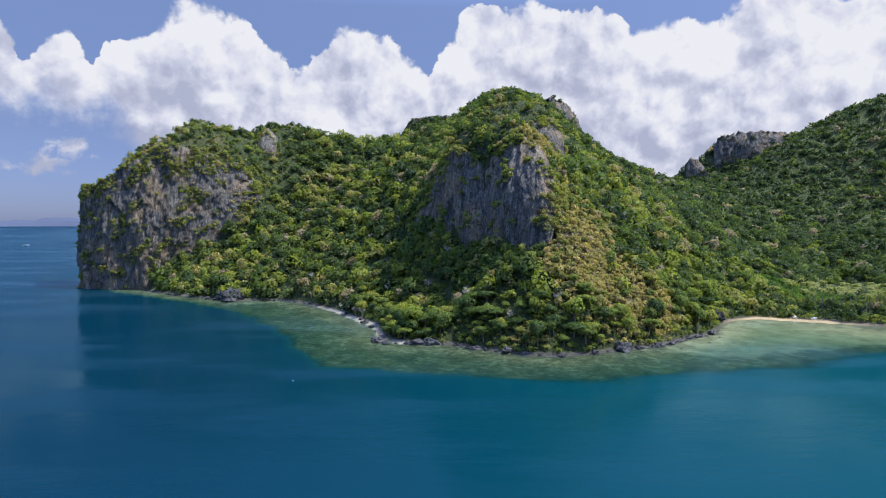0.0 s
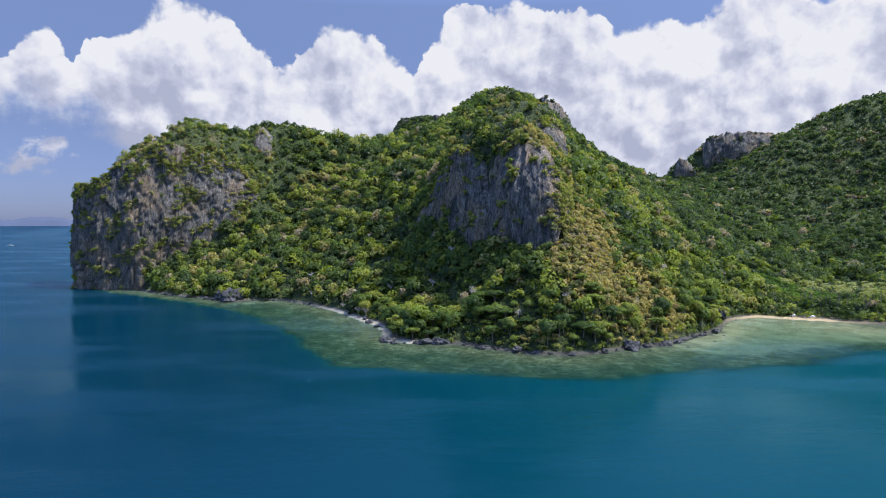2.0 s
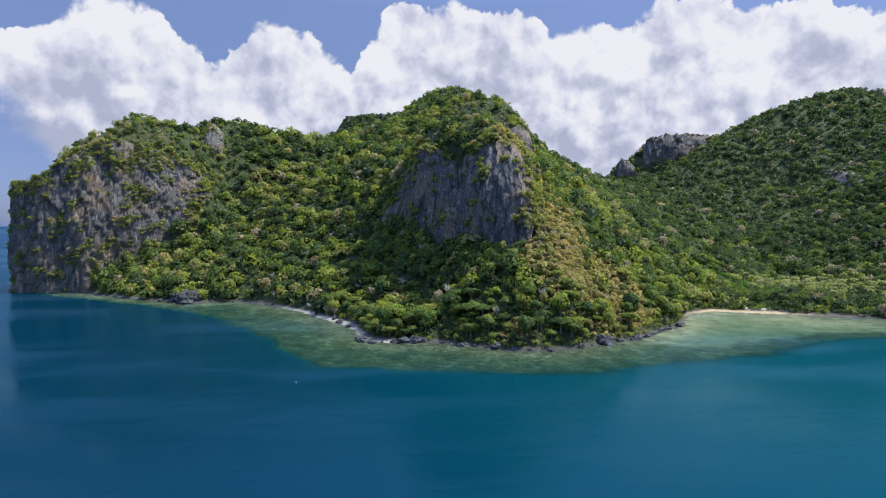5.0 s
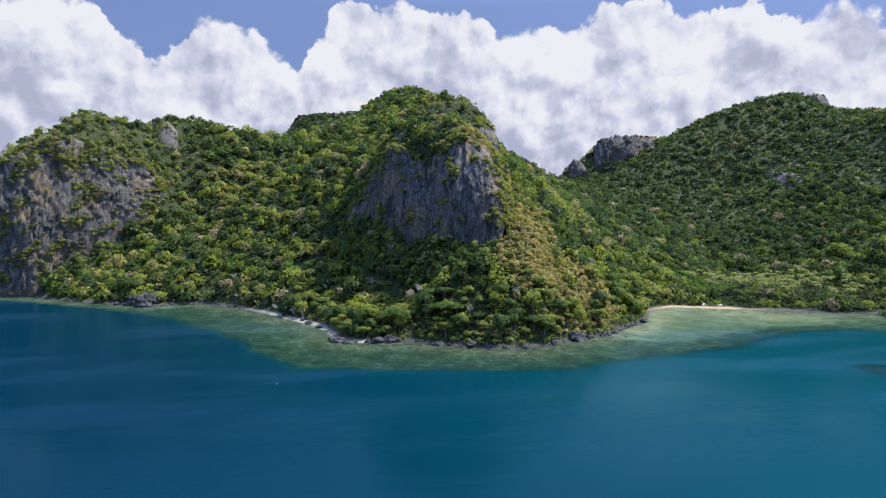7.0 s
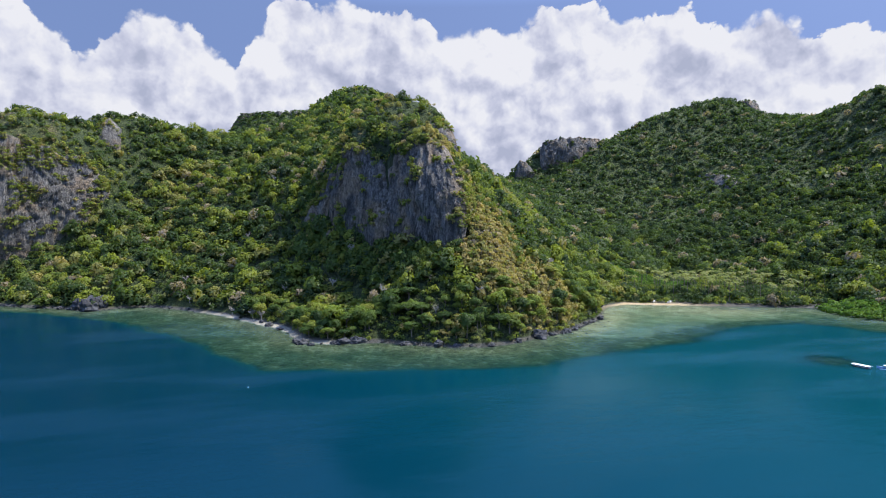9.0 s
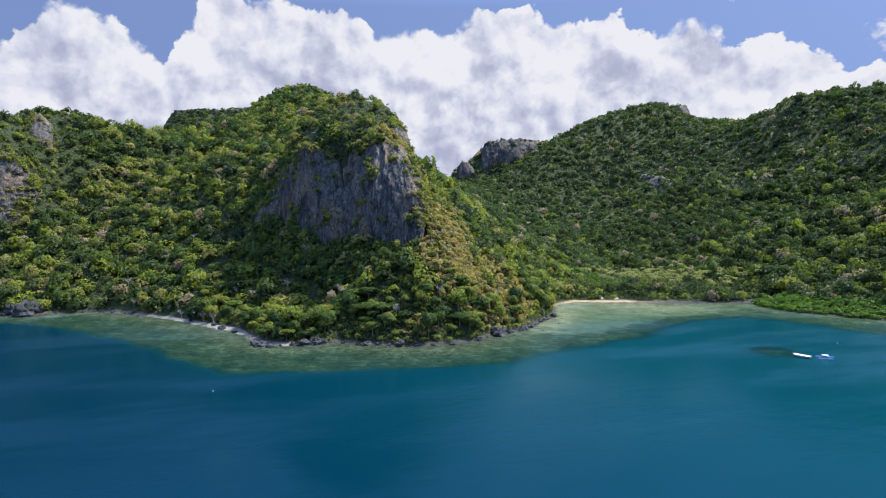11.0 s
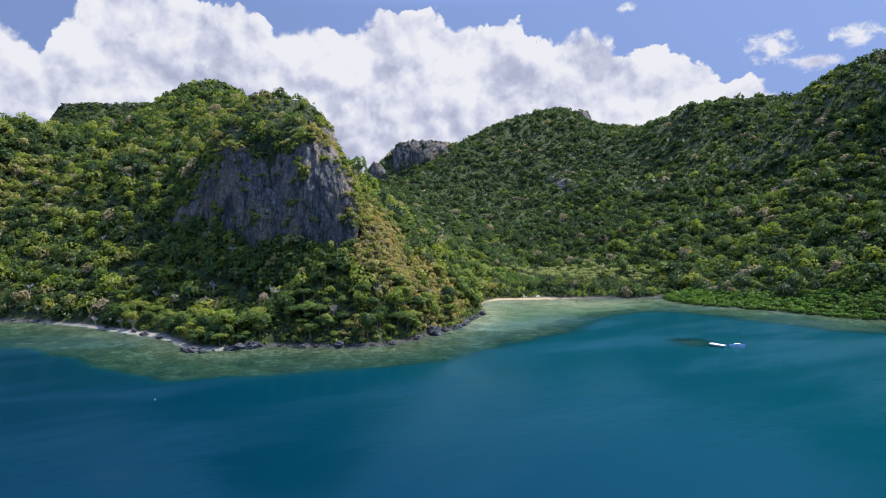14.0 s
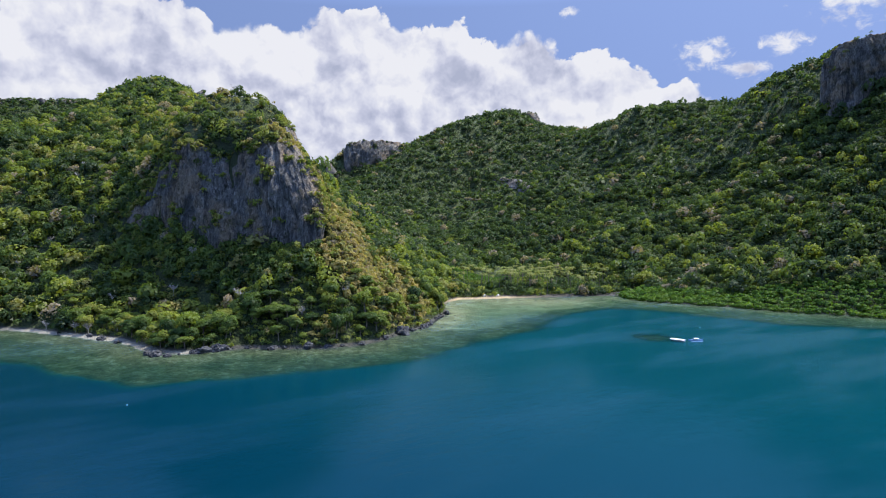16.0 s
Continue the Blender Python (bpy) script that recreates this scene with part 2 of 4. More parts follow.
east = gr.step(gr.add("ShaderNodeSeparateXYZ", ins={0: gr.where}).outputs[0], 180, 260)
sand = gr.mix(gr.noise(gr.where, 0.9, 5, 0.6), gr.mix(east, (0.30, 0.265, 0.20), (0.40, 0.285, 0.15)), gr.mix(east, (0.40, 0.365, 0.29), (0.58, 0.44, 0.26)))
beach = gr.m("MULTIPLY", gr.attr("sandy"), gr.m("MULTIPLY", gr.step(gr.m("ADD", z, gr.m("MULTIPLY", gr.m("SUBTRACT", n2, 0.5), 1.6)), 1.5, 0.8), gr.step(z, -0.25, 0.0)))
reef_mix = gr.attr("coral")
lumps = gr.v("MULTIPLY", gr.where, (1, 0.8, 1))
coral_n = gr.m("ADD", gr.m("MULTIPLY", gr.noise(lumps, 0.05, 5, 0.6, 0.5), 0.4), gr.m("MULTIPLY", gr.noise(lumps, 0.24, 6, 0.72, 0.4), 0.6))
coral = gr.ramp(coral_n, (0.40, (0.050, 0.056, 0.026)), (0.46, (0.096, 0.095, 0.047)), (0.53, (0.150, 0.143, 0.078)), (0.61, (0.28, 0.26, 0.17)))
floor_col = gr.mix(gr.step(gr.m("ADD", gr.m("MULTIPLY_ADD", gr.noise(gr.where, 0.07, 7, 0.68), 1.6, -0.8), reef_mix), 0.15, 0.80), gr.ramp(gr.noise(gr.where, 0.06, 6, 0.6, 0.8), (0.34, (0.27, 0.21, 0.12)), (0.5, (0.37, 0.295, 0.175)), (0.66, (0.48, 0.395, 0.25))), coral)
wet = gr.ramp(n2, (0.3, (0.055, 0.052, 0.045)), (0.62, (0.10, 0.095, 0.075)), (0.8, (0.17, 0.16, 0.13)))
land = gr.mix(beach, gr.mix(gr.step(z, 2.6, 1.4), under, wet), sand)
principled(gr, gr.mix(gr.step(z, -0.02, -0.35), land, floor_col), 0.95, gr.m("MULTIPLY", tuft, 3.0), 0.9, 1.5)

water, gr = material("sea_water")
depth = gr.attr("depth")
patch = gr.noise(gr.where, 0.006, 5, 0.6)
deep_col = gr.mix(patch, (0.0002, 0.014, 0.026), (0.0003, 0.019, 0.032))
# lighter teal to the east: the sun's glint put into the water colour
glint_col = gr.mix(patch, (0.0006, 0.031, 0.040), (0.0010, 0.040, 0.050))
teal = gr.mix(gr.step(depth, 3.0, 9.0), (0.0012, 0.026, 0.030), gr.mix(gr.attr("off_glint"), glint_col, deep_col))
body = gr.add("ShaderNodeBsdfDiffuse", ins={"Color": teal})
clear = gr.add("ShaderNodeBsdfTransparent", ins={"Color": gr.mix(gr.step(depth, 0.0, 2.6), (0.80, 0.93, 0.88), (0.36, 0.68, 0.62))})
under_w = gr.add("ShaderNodeMixShader", ins={0: gr.step(depth, 0.3, 4.6, 0.0, 1.0), 1: clear.outputs[0], 2: body.outputs[0]})
wave = gr.m("ADD", gr.noise(gr.v("MULTIPLY", gr.where, (0.5, 1, 1)), 0.14, 5, 0.6), gr.m("MULTIPLY", gr.noise(gr.where, 0.9, 4, 0.6), 0.22))
calm = gr.noise(gr.v("MULTIPLY", gr.where, (0.35, 1, 1)), 0.012, 4, 0.6)
bump = gr.add("ShaderNodeBump", ins={"Height": wave, "Strength": gr.step(calm, 0.42, 0.60, 0.10, 0.34), "Distance": 1.2})
gloss = gr.add("ShaderNodeBsdfGlossy", ins={"Color": (0.36, 0.60, 0.74, 1), "Roughness": gr.step(calm, 0.40, 0.62, 0.08, 0.24), "Normal": bump.outputs[0]})
fres = gr.add("ShaderNodeFresnel", ins={"IOR": 1.33, "Normal": bump.outputs[0]})
top = gr.add("ShaderNodeMixShader", ins={0: gr.m("MULTIPLY", fres.outputs[0], 0.58), 1: under_w.outputs[0], 2: gloss.outputs[0]})
gr.put(gr.out.inputs[0], top.outputs[0])

white_paint = plain("white_paint", (0.80, 0.80, 0.78), 0.45, 0.1)
blue_paint = plain("blue_paint", (0.20, 0.38, 0.60), 0.4, 0.2)
dark_wood = plain("dark_wood", (0.10, 0.07, 0.05), 0.7, 0.3)
bamboo = plain("bamboo", (0.55, 0.45, 0.25), 0.6, 0.2)
thatch = plain("thatch", (0.30, 0.24, 0.15), 0.95, 0.4, 4.0)
# blue-grey base colour stands in for the haze in front of the far islands
distant = plain("haze_blue_land", (0.06, 0.075, 0.115), 1.0, 0.2, 0.01)


# ---------- mesh helpers ----------
def mesh_np(name, co, faces, mat, smooth=False, normals=None, **attrs):
    """A mesh from arrays: co (n, 3), faces (m, 3 or 4)."""
    co, faces = np.asarray(co, np.float32), np.asarray(faces, np.int32)
    me = bpy.data.meshes.new(name)
    k = faces.shape[1]
    me.vertices.add(len(co))
    me.vertices.foreach_set("co", co.ravel())
    me.loops.add(faces.size)
    me.loops.foreach_set("vertex_index", faces.ravel())
    me.polygons.add(len(faces))
    me.polygons.foreach_set("loop_start", np.arange(0, faces.size, k, dtype=np.int32))
    if smooth:
        me.polygons.foreach_set("use_smooth", np.ones(len(faces), bool))
    for key, val in attrs.items():
        me.attributes.new(key, "FLOAT", "POINT").data.foreach_set("value", np.asarray(val, np.float32))
    me.materials.append(mat)
    me.update(calc_edges=True)
    if normals is not None:
        me.normals_split_custom_set_from_vertices(normals)
    return me


def part(name, bm, mat, parent=None, label="", smooth=False):
    me = bpy.data.meshes.new(name)
    bm.to_mesh(me)
    bm.free()
    me.materials.append(mat)
    if smooth:
        me.polygons.foreach_set("use_smooth", [True] * len(me.polygons))
    ob = new(name, me)
    ob.parent = parent
    return tagged(ob, label)


def grid_faces(nu, nv):
    i = np.arange(nu * nv).reshape(nu, nv)
    return np.stack([i[:-1, :-1], i[1:, :-1], i[1:, 1:], i[:-1, 1:]], -1).reshape(-1, 4)


def resample(line, step):
    p = np.array(line, float)
    seg = np.hypot(*np.diff(p[:, :2], axis=0).T)
    s = np.concatenate([[0], np.cumsum(seg)])
    t = np.linspace(0, s[-1], max(2, int(s[-1] / step) + 1))
    return np.stack([np.interp(t, s, p[:, k]) for k in range(p.shape[1])], 1)


def inside(poly, x, y):
    r, n = np.zeros(x.shape, bool), len(poly)
    for (x0, y0), (x1, y1) in zip(poly, np.roll(poly, -1, 0)):
        if y0 != y1:
            r ^= ((y0 > y) != (y1 > y)) & (x < (x1 - x0) * (y - y0) / (y1 - y0) + x0)
    return r


def line_dist(line, x, y):
    d = np.full(x.shape, 1e9)
    for (x0, y0), (x1, y1) in zip(line[:-1], line[1:]):
        dx, dy = x1 - x0, y1 - y0
        t = np.clip(((x - x0) * dx + (y - y0) * dy) / (dx * dx + dy * dy + 1e-9), 0, 1)
        d = np.minimum(d, np.hypot(x - x0 - t * dx, y - y0 - t * dy))
    return d


def smooth01(v, lo, hi):
    t = np.clip((v - lo) / (hi - lo), 0, 1)
    return t * t * (3 - 2 * t)


def value_noise(x, y, size, seed, octaves=4):
    """Smooth noise about 0, within -1 to 1, with features of about size metres."""
    rng, total, amp, norm = np.random.default_rng(seed), np.zeros(np.shape(x)), 1.0, 0.0
    for _ in range(octaves):
        tab = rng.uniform(-1, 1, (64, 64))
        u, v = np.asarray(x) / size + 100.3, np.asarray(y) / size + 100.7
        i, j = np.floor(u).astype(int), np.floor(v).astype(int)
        fu, fv = u - i, v - j
        fu, fv = fu * fu * (3 - 2 * fu), fv * fv * (3 - 2 * fv)
        a, b = tab[i % 64, j % 64], tab[(i + 1) % 64, j % 64]
        c, d = tab[i % 64, (j + 1) % 64], tab[(i + 1) % 64, (j + 1) % 64]
        total += amp * ((a * (1 - fu) + b * fu) * (1 - fv) + (c * (1 - fu) + d * fu) * fv)
        norm, amp, size = norm + amp, amp * 0.5, size * 0.5
    return total / norm


# ---------- the plan of the island ----------
COAST = [(-690, 1420), (-640, 1250), (-555, 1050), (-500, 950), (-468, 896), (-456, 881), (-424, 871), (-388, 866), (-355, 828), (-306, 790), (-258, 760),
         (-230, 735), (-200, 752), (-170, 745), (-136, 710), (-99, 655), (-70, 598), (-50, 562), (-40, 510), (-24, 483), (0, 482), (18, 480),
         (35, 464), (60, 447), (85, 440), (104, 443), (130, 458), (170, 478), (203, 508), (236, 538), (250, 565), (276, 602), (310, 616),
         (357, 592), (408, 568), (476, 533), (466, 495), (463, 460), (487, 393), (497, 338), (520, 280), (560, 200), (620, 90), (700, -60), (900, -300)]
REEF = [(-640, 1420), (-600, 1250), (-520, 1030), (-470, 920), (-430, 842), (-354, 785), (-268, 715), (-190, 640), (-150, 578), (-112, 511), (-92, 460),
        (-80, 428), (-68, 410), (-42, 398), (8, 387), (60, 378), (100, 377), (133, 388), (186, 400), (240, 420), (290, 450), (335, 466), (380, 462),
        (402, 425), (410, 369), (416, 305), (456, 243), (520, 130), (600, 0), (800, -300)]
INLAND = [(2400, -300), (2400, 3400), (-690, 3400)]
# ridges, spurs and valley floors: x, y, height of the ground
RIDGE_LEFT = [(165, 1445, 380), (60, 1380, 328), (-20, 1290, 252), (-85, 1230, 219), (-150, 1160, 222), (-205, 1110, 235), (-268, 1065, 255),
              (-318, 1030, 214), (-372, 1010, 244), (-410, 975, 190), (-448, 955, 166), (-480, 935, 142)]
RIDGE_HEAD = [(54, 656, 206), (88, 652, 204), (112, 650, 204), (106, 700, 202), (104, 760, 190), (115, 900, 215), (125, 1100, 272), (145, 1300, 345), (165, 1445, 382)]
RIDGE_BACK = [(165, 1445, 382), (215, 1470, 366), (247, 1475, 342), (280, 1490, 313), (312, 1500, 292), (330, 1520, 258), (387, 1560, 244), (450, 1640, 240), (522, 1700, 222),
              (572, 1720, 194), (620, 1780, 176), (680, 1850, 212), (711, 1870, 252), (757, 1870, 258), (775, 1870, 306), (839, 1870, 322), (933, 1870, 322), (985, 1790, 322),
              (1000, 1720, 355), (1083, 1640, 392), (1225, 1640, 433), (1335, 1640, 449), (1362, 1636, 400), (1400, 1630, 402)]
RIDGE_RIGHT = [(1400, 1630, 408), (1340, 1440, 350), (1228, 1244, 330), (1190, 1120, 340), (1142, 1059, 346), (1211, 967, 366), (1283, 856, 342), (1190, 790, 335),
               (1090, 708, 340), (1040, 590, 345), (985, 500, 338), (960, 450, 344), (990, 330, 346), (1080, 150, 335)]
HEAD_FOOT = [(-22, 706, 74), (-10, 680, 72), (0, 656, 70), (8, 640, 68), (18, 618, 66), (27, 600, 65), (33, 590, 64), (41, 575, 63), (50, 558, 62), (60, 540, 62), (70, 521, 63), (79, 510, 66), (88, 507, 71), (97, 511, 80), (105, 524, 92), (111, 540, 104)]
HEAD_TOP = [(-18, 709, 100), (-4, 686, 122), (4, 666, 140), (13, 645, 156), (20, 632, 161), (30, 624, 158), (38, 614, 148), (47, 602, 150), (56, 590, 160), (66, 576, 166), (76, 566, 164), (84, 552, 152), (90, 538, 138), (100, 536, 128), (108, 542, 116), (113, 551, 110)]
HEAD_EAST = [(118, 565, 124), (128, 602, 124), (132, 625, 128), (137, 660, 138), (138, 700, 146)]
LEFT_FOOT = [(-384, 856, 4), (-352, 872, 34), (-300, 893, 62), (-266, 908, 92), (-248, 930, 118)]
LEFT_TOP = [(-478, 928, 126), (-436, 902, 142), (-402, 902, 156), (-375, 908, 180), (-345, 918, 188), (-316, 926, 178), (-283, 940, 166), (-255, 950, 138)]
SPURS_LEFT = [(-110, 790, 51), (-88, 815, 72), (-80, 865, 118), (-58, 885, 146), (-178, 915, 95), (-178, 1000, 160), (-140, 785, 48), (-150, 765, 26), (-208, 831, 48),
              (-300, 850, 30), (-11, 623, 40), (-74, 678, 28), (-66, 618, 6), (-38, 728, 64), (-24, 690, 62), (-16, 742, 108), (40, 900, 190), (0, 1000, 200), (-60, 1060, 195)]
SPURS_HEAD = [(62, 500, 43), (30, 500, 26), (140, 526, 64), (181, 526, 40), (104, 484, 54), (108, 468, 34), (132, 496, 42), (130, 467, 13), (216, 672, 88), (236, 944, 160), (160, 620, 112), (245, 600, 30), (30, 672, 187), (22, 705, 178), (84, 625, 190)]
VALLEY = [(591, 815, 9), (582, 934, 15), (407, 722, 4), (300, 690, 20), (454, 913, 38), (552, 1180, 74), (481, 1027, 50), (755, 1187, 72), (787, 1254, 72), (943, 1423, 170), (622, 837, 28), (582, 677, 10),
          (400, 620, 3), (500, 600, 4), (520, 520, 3), (640, 1560, 150), (430, 1350, 160), (735, 1820, 205), (790, 1812, 222), (850, 1800, 248), (930, 1775, 280)]
SLOPE_RIGHT = [(651, 598, 50), (627, 471, 42), (586, 446, 28), (644, 674, 60), (658, 422, 72), (788, 614, 112), (827, 690, 117), (877, 624, 162), (1004, 1013, 188), (950, 1096, 186),
               (1016, 826, 227), (868, 473, 212), (880, 560, 205), (1050, 1250, 230), (854, 1654, 285), (560, 330, 30), (640, 260, 70), (720, 100, 100), (520, 400, 4)]
FAR_HILL = [(-600, 2650, 230), (-260, 2540, 300), (-165, 2490, 375), (-132, 2480, 430), (-105, 2480, 470), (0, 2480, 478), (115, 2480, 488), (260, 2500, 500), (700, 2650, 140), (1500, 2800, 140)]
BACK_LOW = [(300, 1330, 235), (340, 1320, 215), (690, 1960, 185), (-560, 1400, 40), (-300, 1500, 80), (-100, 1800, 120), (300, 2100, 130), (900, 2300, 120), (1600, 2100, 250), (1567, 1640, 405), (1700, 1200, 250), (1600, 700, 200), (1500, 200, 150)]

coast_poly, reef_poly = np.array(COAST + INLAND, float), np.array(REEF + INLAND, float)
coast_line, reef_line = np.array(COAST, float), np.array(REEF, float)


def fit_ground():
    """Weights of a smooth surface through the ridges, spurs and the shore."""
    lines = [RIDGE_LEFT, RIDGE_HEAD, RIDGE_BACK, RIDGE_RIGHT, HEAD_FOOT, HEAD_TOP, HEAD_EAST, LEFT_FOOT, LEFT_TOP, FAR_HILL]
    nodes = np.concatenate([resample(l, 28) for l in lines] + [np.array(s, float) for s in (SPURS_LEFT, SPURS_HEAD, VALLEY, SLOPE_RIGHT, BACK_LOW)]
                           + [np.column_stack([resample(coast_line, 35), np.full(len(resample(coast_line, 35)), 1.0)])])
    d = np.hypot(nodes[:, None, 0] - nodes[None, :, 0], nodes[:, None, 1] - nodes[None, :, 1])
    a = np.block([[-d - 3.0 * np.eye(len(d)) * -1, np.ones((len(d), 1))], [np.ones((1, len(d))), np.zeros((1, 1))]])
    return nodes, np.linalg.solve(a, np.append(nodes[:, 2], 0))


GROUND_NODES, GROUND_W = fit_ground()


def raw_height(x, y):
    z = np.full(x.shape, GROUND_W[-1])
    for (nx, ny, _), w in zip(GROUND_NODES, GROUND_W[:-1]):
        z -= w * np.hypot(x - nx, y - ny)
    return z


def sandiness(x, y):
    """1 on the sandy stretches of shore: the little beach and the cove."""
    beach_a = np.exp(-(((x + 75) / 50) ** 2 + ((y - 615) / 90) ** 2) * 0.8)
    beach_b = np.exp(-(((x - 332) / 48) ** 2 + ((y - 606) / 45) ** 2))
    pocket = np.exp(-(((x + 22) / 9) ** 2 + ((y - 486) / 14) ** 2))
    return np.clip(1.5 * np.maximum(np.maximum(beach_a, beach_b), pocket), 0, 1)


def height(x, y):
    """Ground height, or the sea bed below zero; distance inland; distance inside the reef."""
    dc = line_dist(coast_line, x, y) * np.where(inside(coast_poly, x, y), 1, -1)
    dr = line_dist(reef_line, x, y) * np.where(inside(reef_poly, x, y), 1, -1)
    rough = value_noise(x, y, 60, 3) * 7 + value_noise(x, y, 18, 4) * 2.5 - np.maximum(0, 0.22 - np.abs(value_noise(x + 0.35 * y, 0.45 * y, 95, 5, 2))) * 52 + 4
    z = raw_height(x, y) + rough * smooth01(dc, 5, 60)
    sandy = sandiness(x, y)
    flat_shore = (0.32 - 0.2 * sandy) * dc
    reach = 9 + 12 * sandy
    land = np.maximum(z, 1.2) * smooth01(dc, 2, reach) + np.minimum(flat_shore, 2.0) * (1 - smooth01(dc, 2, reach))
    wob = value_noise(x, y, 30, 7) * 9
    bar = np.exp(-(((x - 385) / 90) ** 2 + ((y - 556) / 50) ** 2))
    shelf = -0.25 + 0.12 * bar - (1.15 - 1.0 * bar) * smooth01(-dc, 0, 45) - 0.3 * smooth01(25 - dr + wob, 0, 25) + value_noise(x, y, 7, 9, 2) * 0.35
    bed = shelf - 13 * smooth01(-dr + wob, -4, 30)
    bed -= 16 * smooth01(150 - x, 0, 270) * smooth01(-dr + wob, -6, 30)
    bed -= 11 * smooth01(x - 240, 0, 200) * smooth01(-dr + wob, 10, 60)
    for px, py, rx, ry, ang, lift in ((277, 332, 42, 38, 0.68, 26.0), (351, 418, 9, 15, 0.6, 11.0)):
        u, v = (x - px) * math.cos(ang) + (y - py) * math.sin(ang), -(x - px) * math.sin(ang) + (y - py) * math.cos(ang)
        bed = bed + np.minimum(lift, -0.7 - bed) * smooth01(1.5 - np.hypot(u / rx, v / ry) + wob / 22, 0.0, 0.5)
    return np.where(dc > 0, land, np.minimum(bed, -0.05 + np.minimum(0, dc) * 0.003)), dc, dr


def dryness_less_shade(x, y):
    """0 for lush forest to 1 for dry scrub, lowered where darker crowns stand in for shade: the exposed headland
    shoulder, crests and ledges are driest.
    """
    # east of x 240 the value drops: darker crowns stand in for cloud shade
    d = 0.37 - 0.27 * smooth01(x, 240, 560) + value_noise(x, y, 130, 21) * 0.30 + value_noise(x, y, 26, 22, 2) * 0.28
    d += 0.70 * np.exp(-(((x - 118) / 24) ** 2 + ((y - 504) / 40) ** 2)) + 0.18 * np.exp(-(((x - 175) / 40) ** 2 + ((y - 510) / 30) ** 2))
    # the shaded back valley and one cast shadow, put into the tree tints
    d -= 0.22 * smooth01(y, 700, 950) * smooth01(x, 200, 320)
    d -= 0.35 * np.exp(-(((x - 335) / 42) ** 2 + ((y - 775) / 45) ** 2))
    d += 0.30 * np.exp(-(((x - 95) / 22) ** 2 + ((y - 575) / 22) ** 2)) + 0.26 * np.exp(-(((x + 360) / 140) ** 2 + ((y - 930) / 90) ** 2))
    d -= 0.06 * np.exp(-(((x - 45) / 55) ** 2 + ((y - 525) / 45) ** 2))
    return d


# ---------- ground: one sheet of hills, shore and sea bed ----------
gx = np.concatenate([np.arange(-820, -560, 14), np.arange(-560, 720, 6.5), np.arange(720, 1900, 14)])
gy = np.concatenate([np.arange(-320, 280, 15), np.arange(280, 1150, 6), np.arange(1150, 3100, 18)])
GX, GY = np.meshgrid(gx, gy, indexing="ij")
GZ, GDC, GDR = height(GX, GY)
# behind the rock walls the soil lies deeper
for walls, drop in (((HEAD_FOOT, HEAD_TOP), 12.0), ((LEFT_FOOT, LEFT_TOP[2:]), 10.0)):
    GZ = np.where(inside(np.array([p[:2] for p in walls[0]] + [p[:2] for p in walls[1][::-1]], float), GX, GY), GZ - drop, GZ)
cove = np.maximum(1.15 * np.exp(-(((GX - 290) / 140) ** 2 + ((GY - 530) / 100) ** 2)), 0.75 * np.exp(-(((GX - 230) / 70) ** 2 + ((GY - 470) / 45) ** 2)))
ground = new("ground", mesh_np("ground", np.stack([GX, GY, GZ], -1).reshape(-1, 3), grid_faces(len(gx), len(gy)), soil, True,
                               coral=np.clip(1.05 - 1.2 * cove * smooth01(GDR, 6, 44), 0, 1).ravel(), sandy=sandiness(GX, GY).ravel(), dry=smooth01(dryness_less_shade(GX, GY), 0.55, 0.8).ravel()))
tagged(ground, "steep green island slopes running down to sand and reef", "ground", kind="structure")


def ground_at(x, y):
    i, j = np.clip(np.searchsorted(gx, x) - 1, 0, len(gx) - 2), np.clip(np.searchsorted(gy, y) - 1, 0, len(gy) - 2)
    u, v = (x - gx[i]) / (gx[i + 1] - gx[i]), (y - gy[j]) / (gy[j + 1] - gy[j])
    z = lambda a: (a[i, j] * (1 - u) + a[i + 1, j] * u) * (1 - v) + (a[i, j + 1] * (1 - u) + a[i + 1, j + 1] * u) * v
    gxs = (GZ[i + 1, j] - GZ[i, j]) / (gx[i + 1] - gx[i])
    gys = (GZ[i, j + 1] - GZ[i, j]) / (gy[j + 1] - gy[j])
    return z(GZ), z(GDC), np.hypot(gxs, gys)


# ---------- sea: a disc, far rim bent up to meet the horizon in the camera's view ---
ang = np.radians(np.concatenate([np.arange(-50, 112, 0.7), np.arange(112, 310, 6)]))
ang = np.append(ang, ang[0] + 2 * np.pi)
rad = np.concatenate([np.linspace(1, 200, 10), np.arange(207, 960, 8), np.geomspace(970, 4800, 34)])
A, R = np.meshgrid(ang, rad, indexing="ij")
SX, SY = R * np.sin(A), R * np.cos(A)
bedz = height(SX, SY)[0]
# only the depth value over the lone coral head by the moored boats grows towards its rim; the bed stays flat to suit
# the camera's slanting view
lone = np.hypot(((SX - 277) * 0.777 + (SY - 332) * 0.629) / 27, (-(SX - 277) * 0.629 + (SY - 332) * 0.777) / 23) + value_noise(SX, SY, 14, 55, 3) * 0.35
bedz = np.where(lone < 3, np.minimum(bedz, -2.0 - 9 * smooth01(lone, 0.35, 1.4)), bedz)
rim = 62 * smooth01(R, 1800, 5400) / smooth01(np.array(4800.0), 1800, 5400)
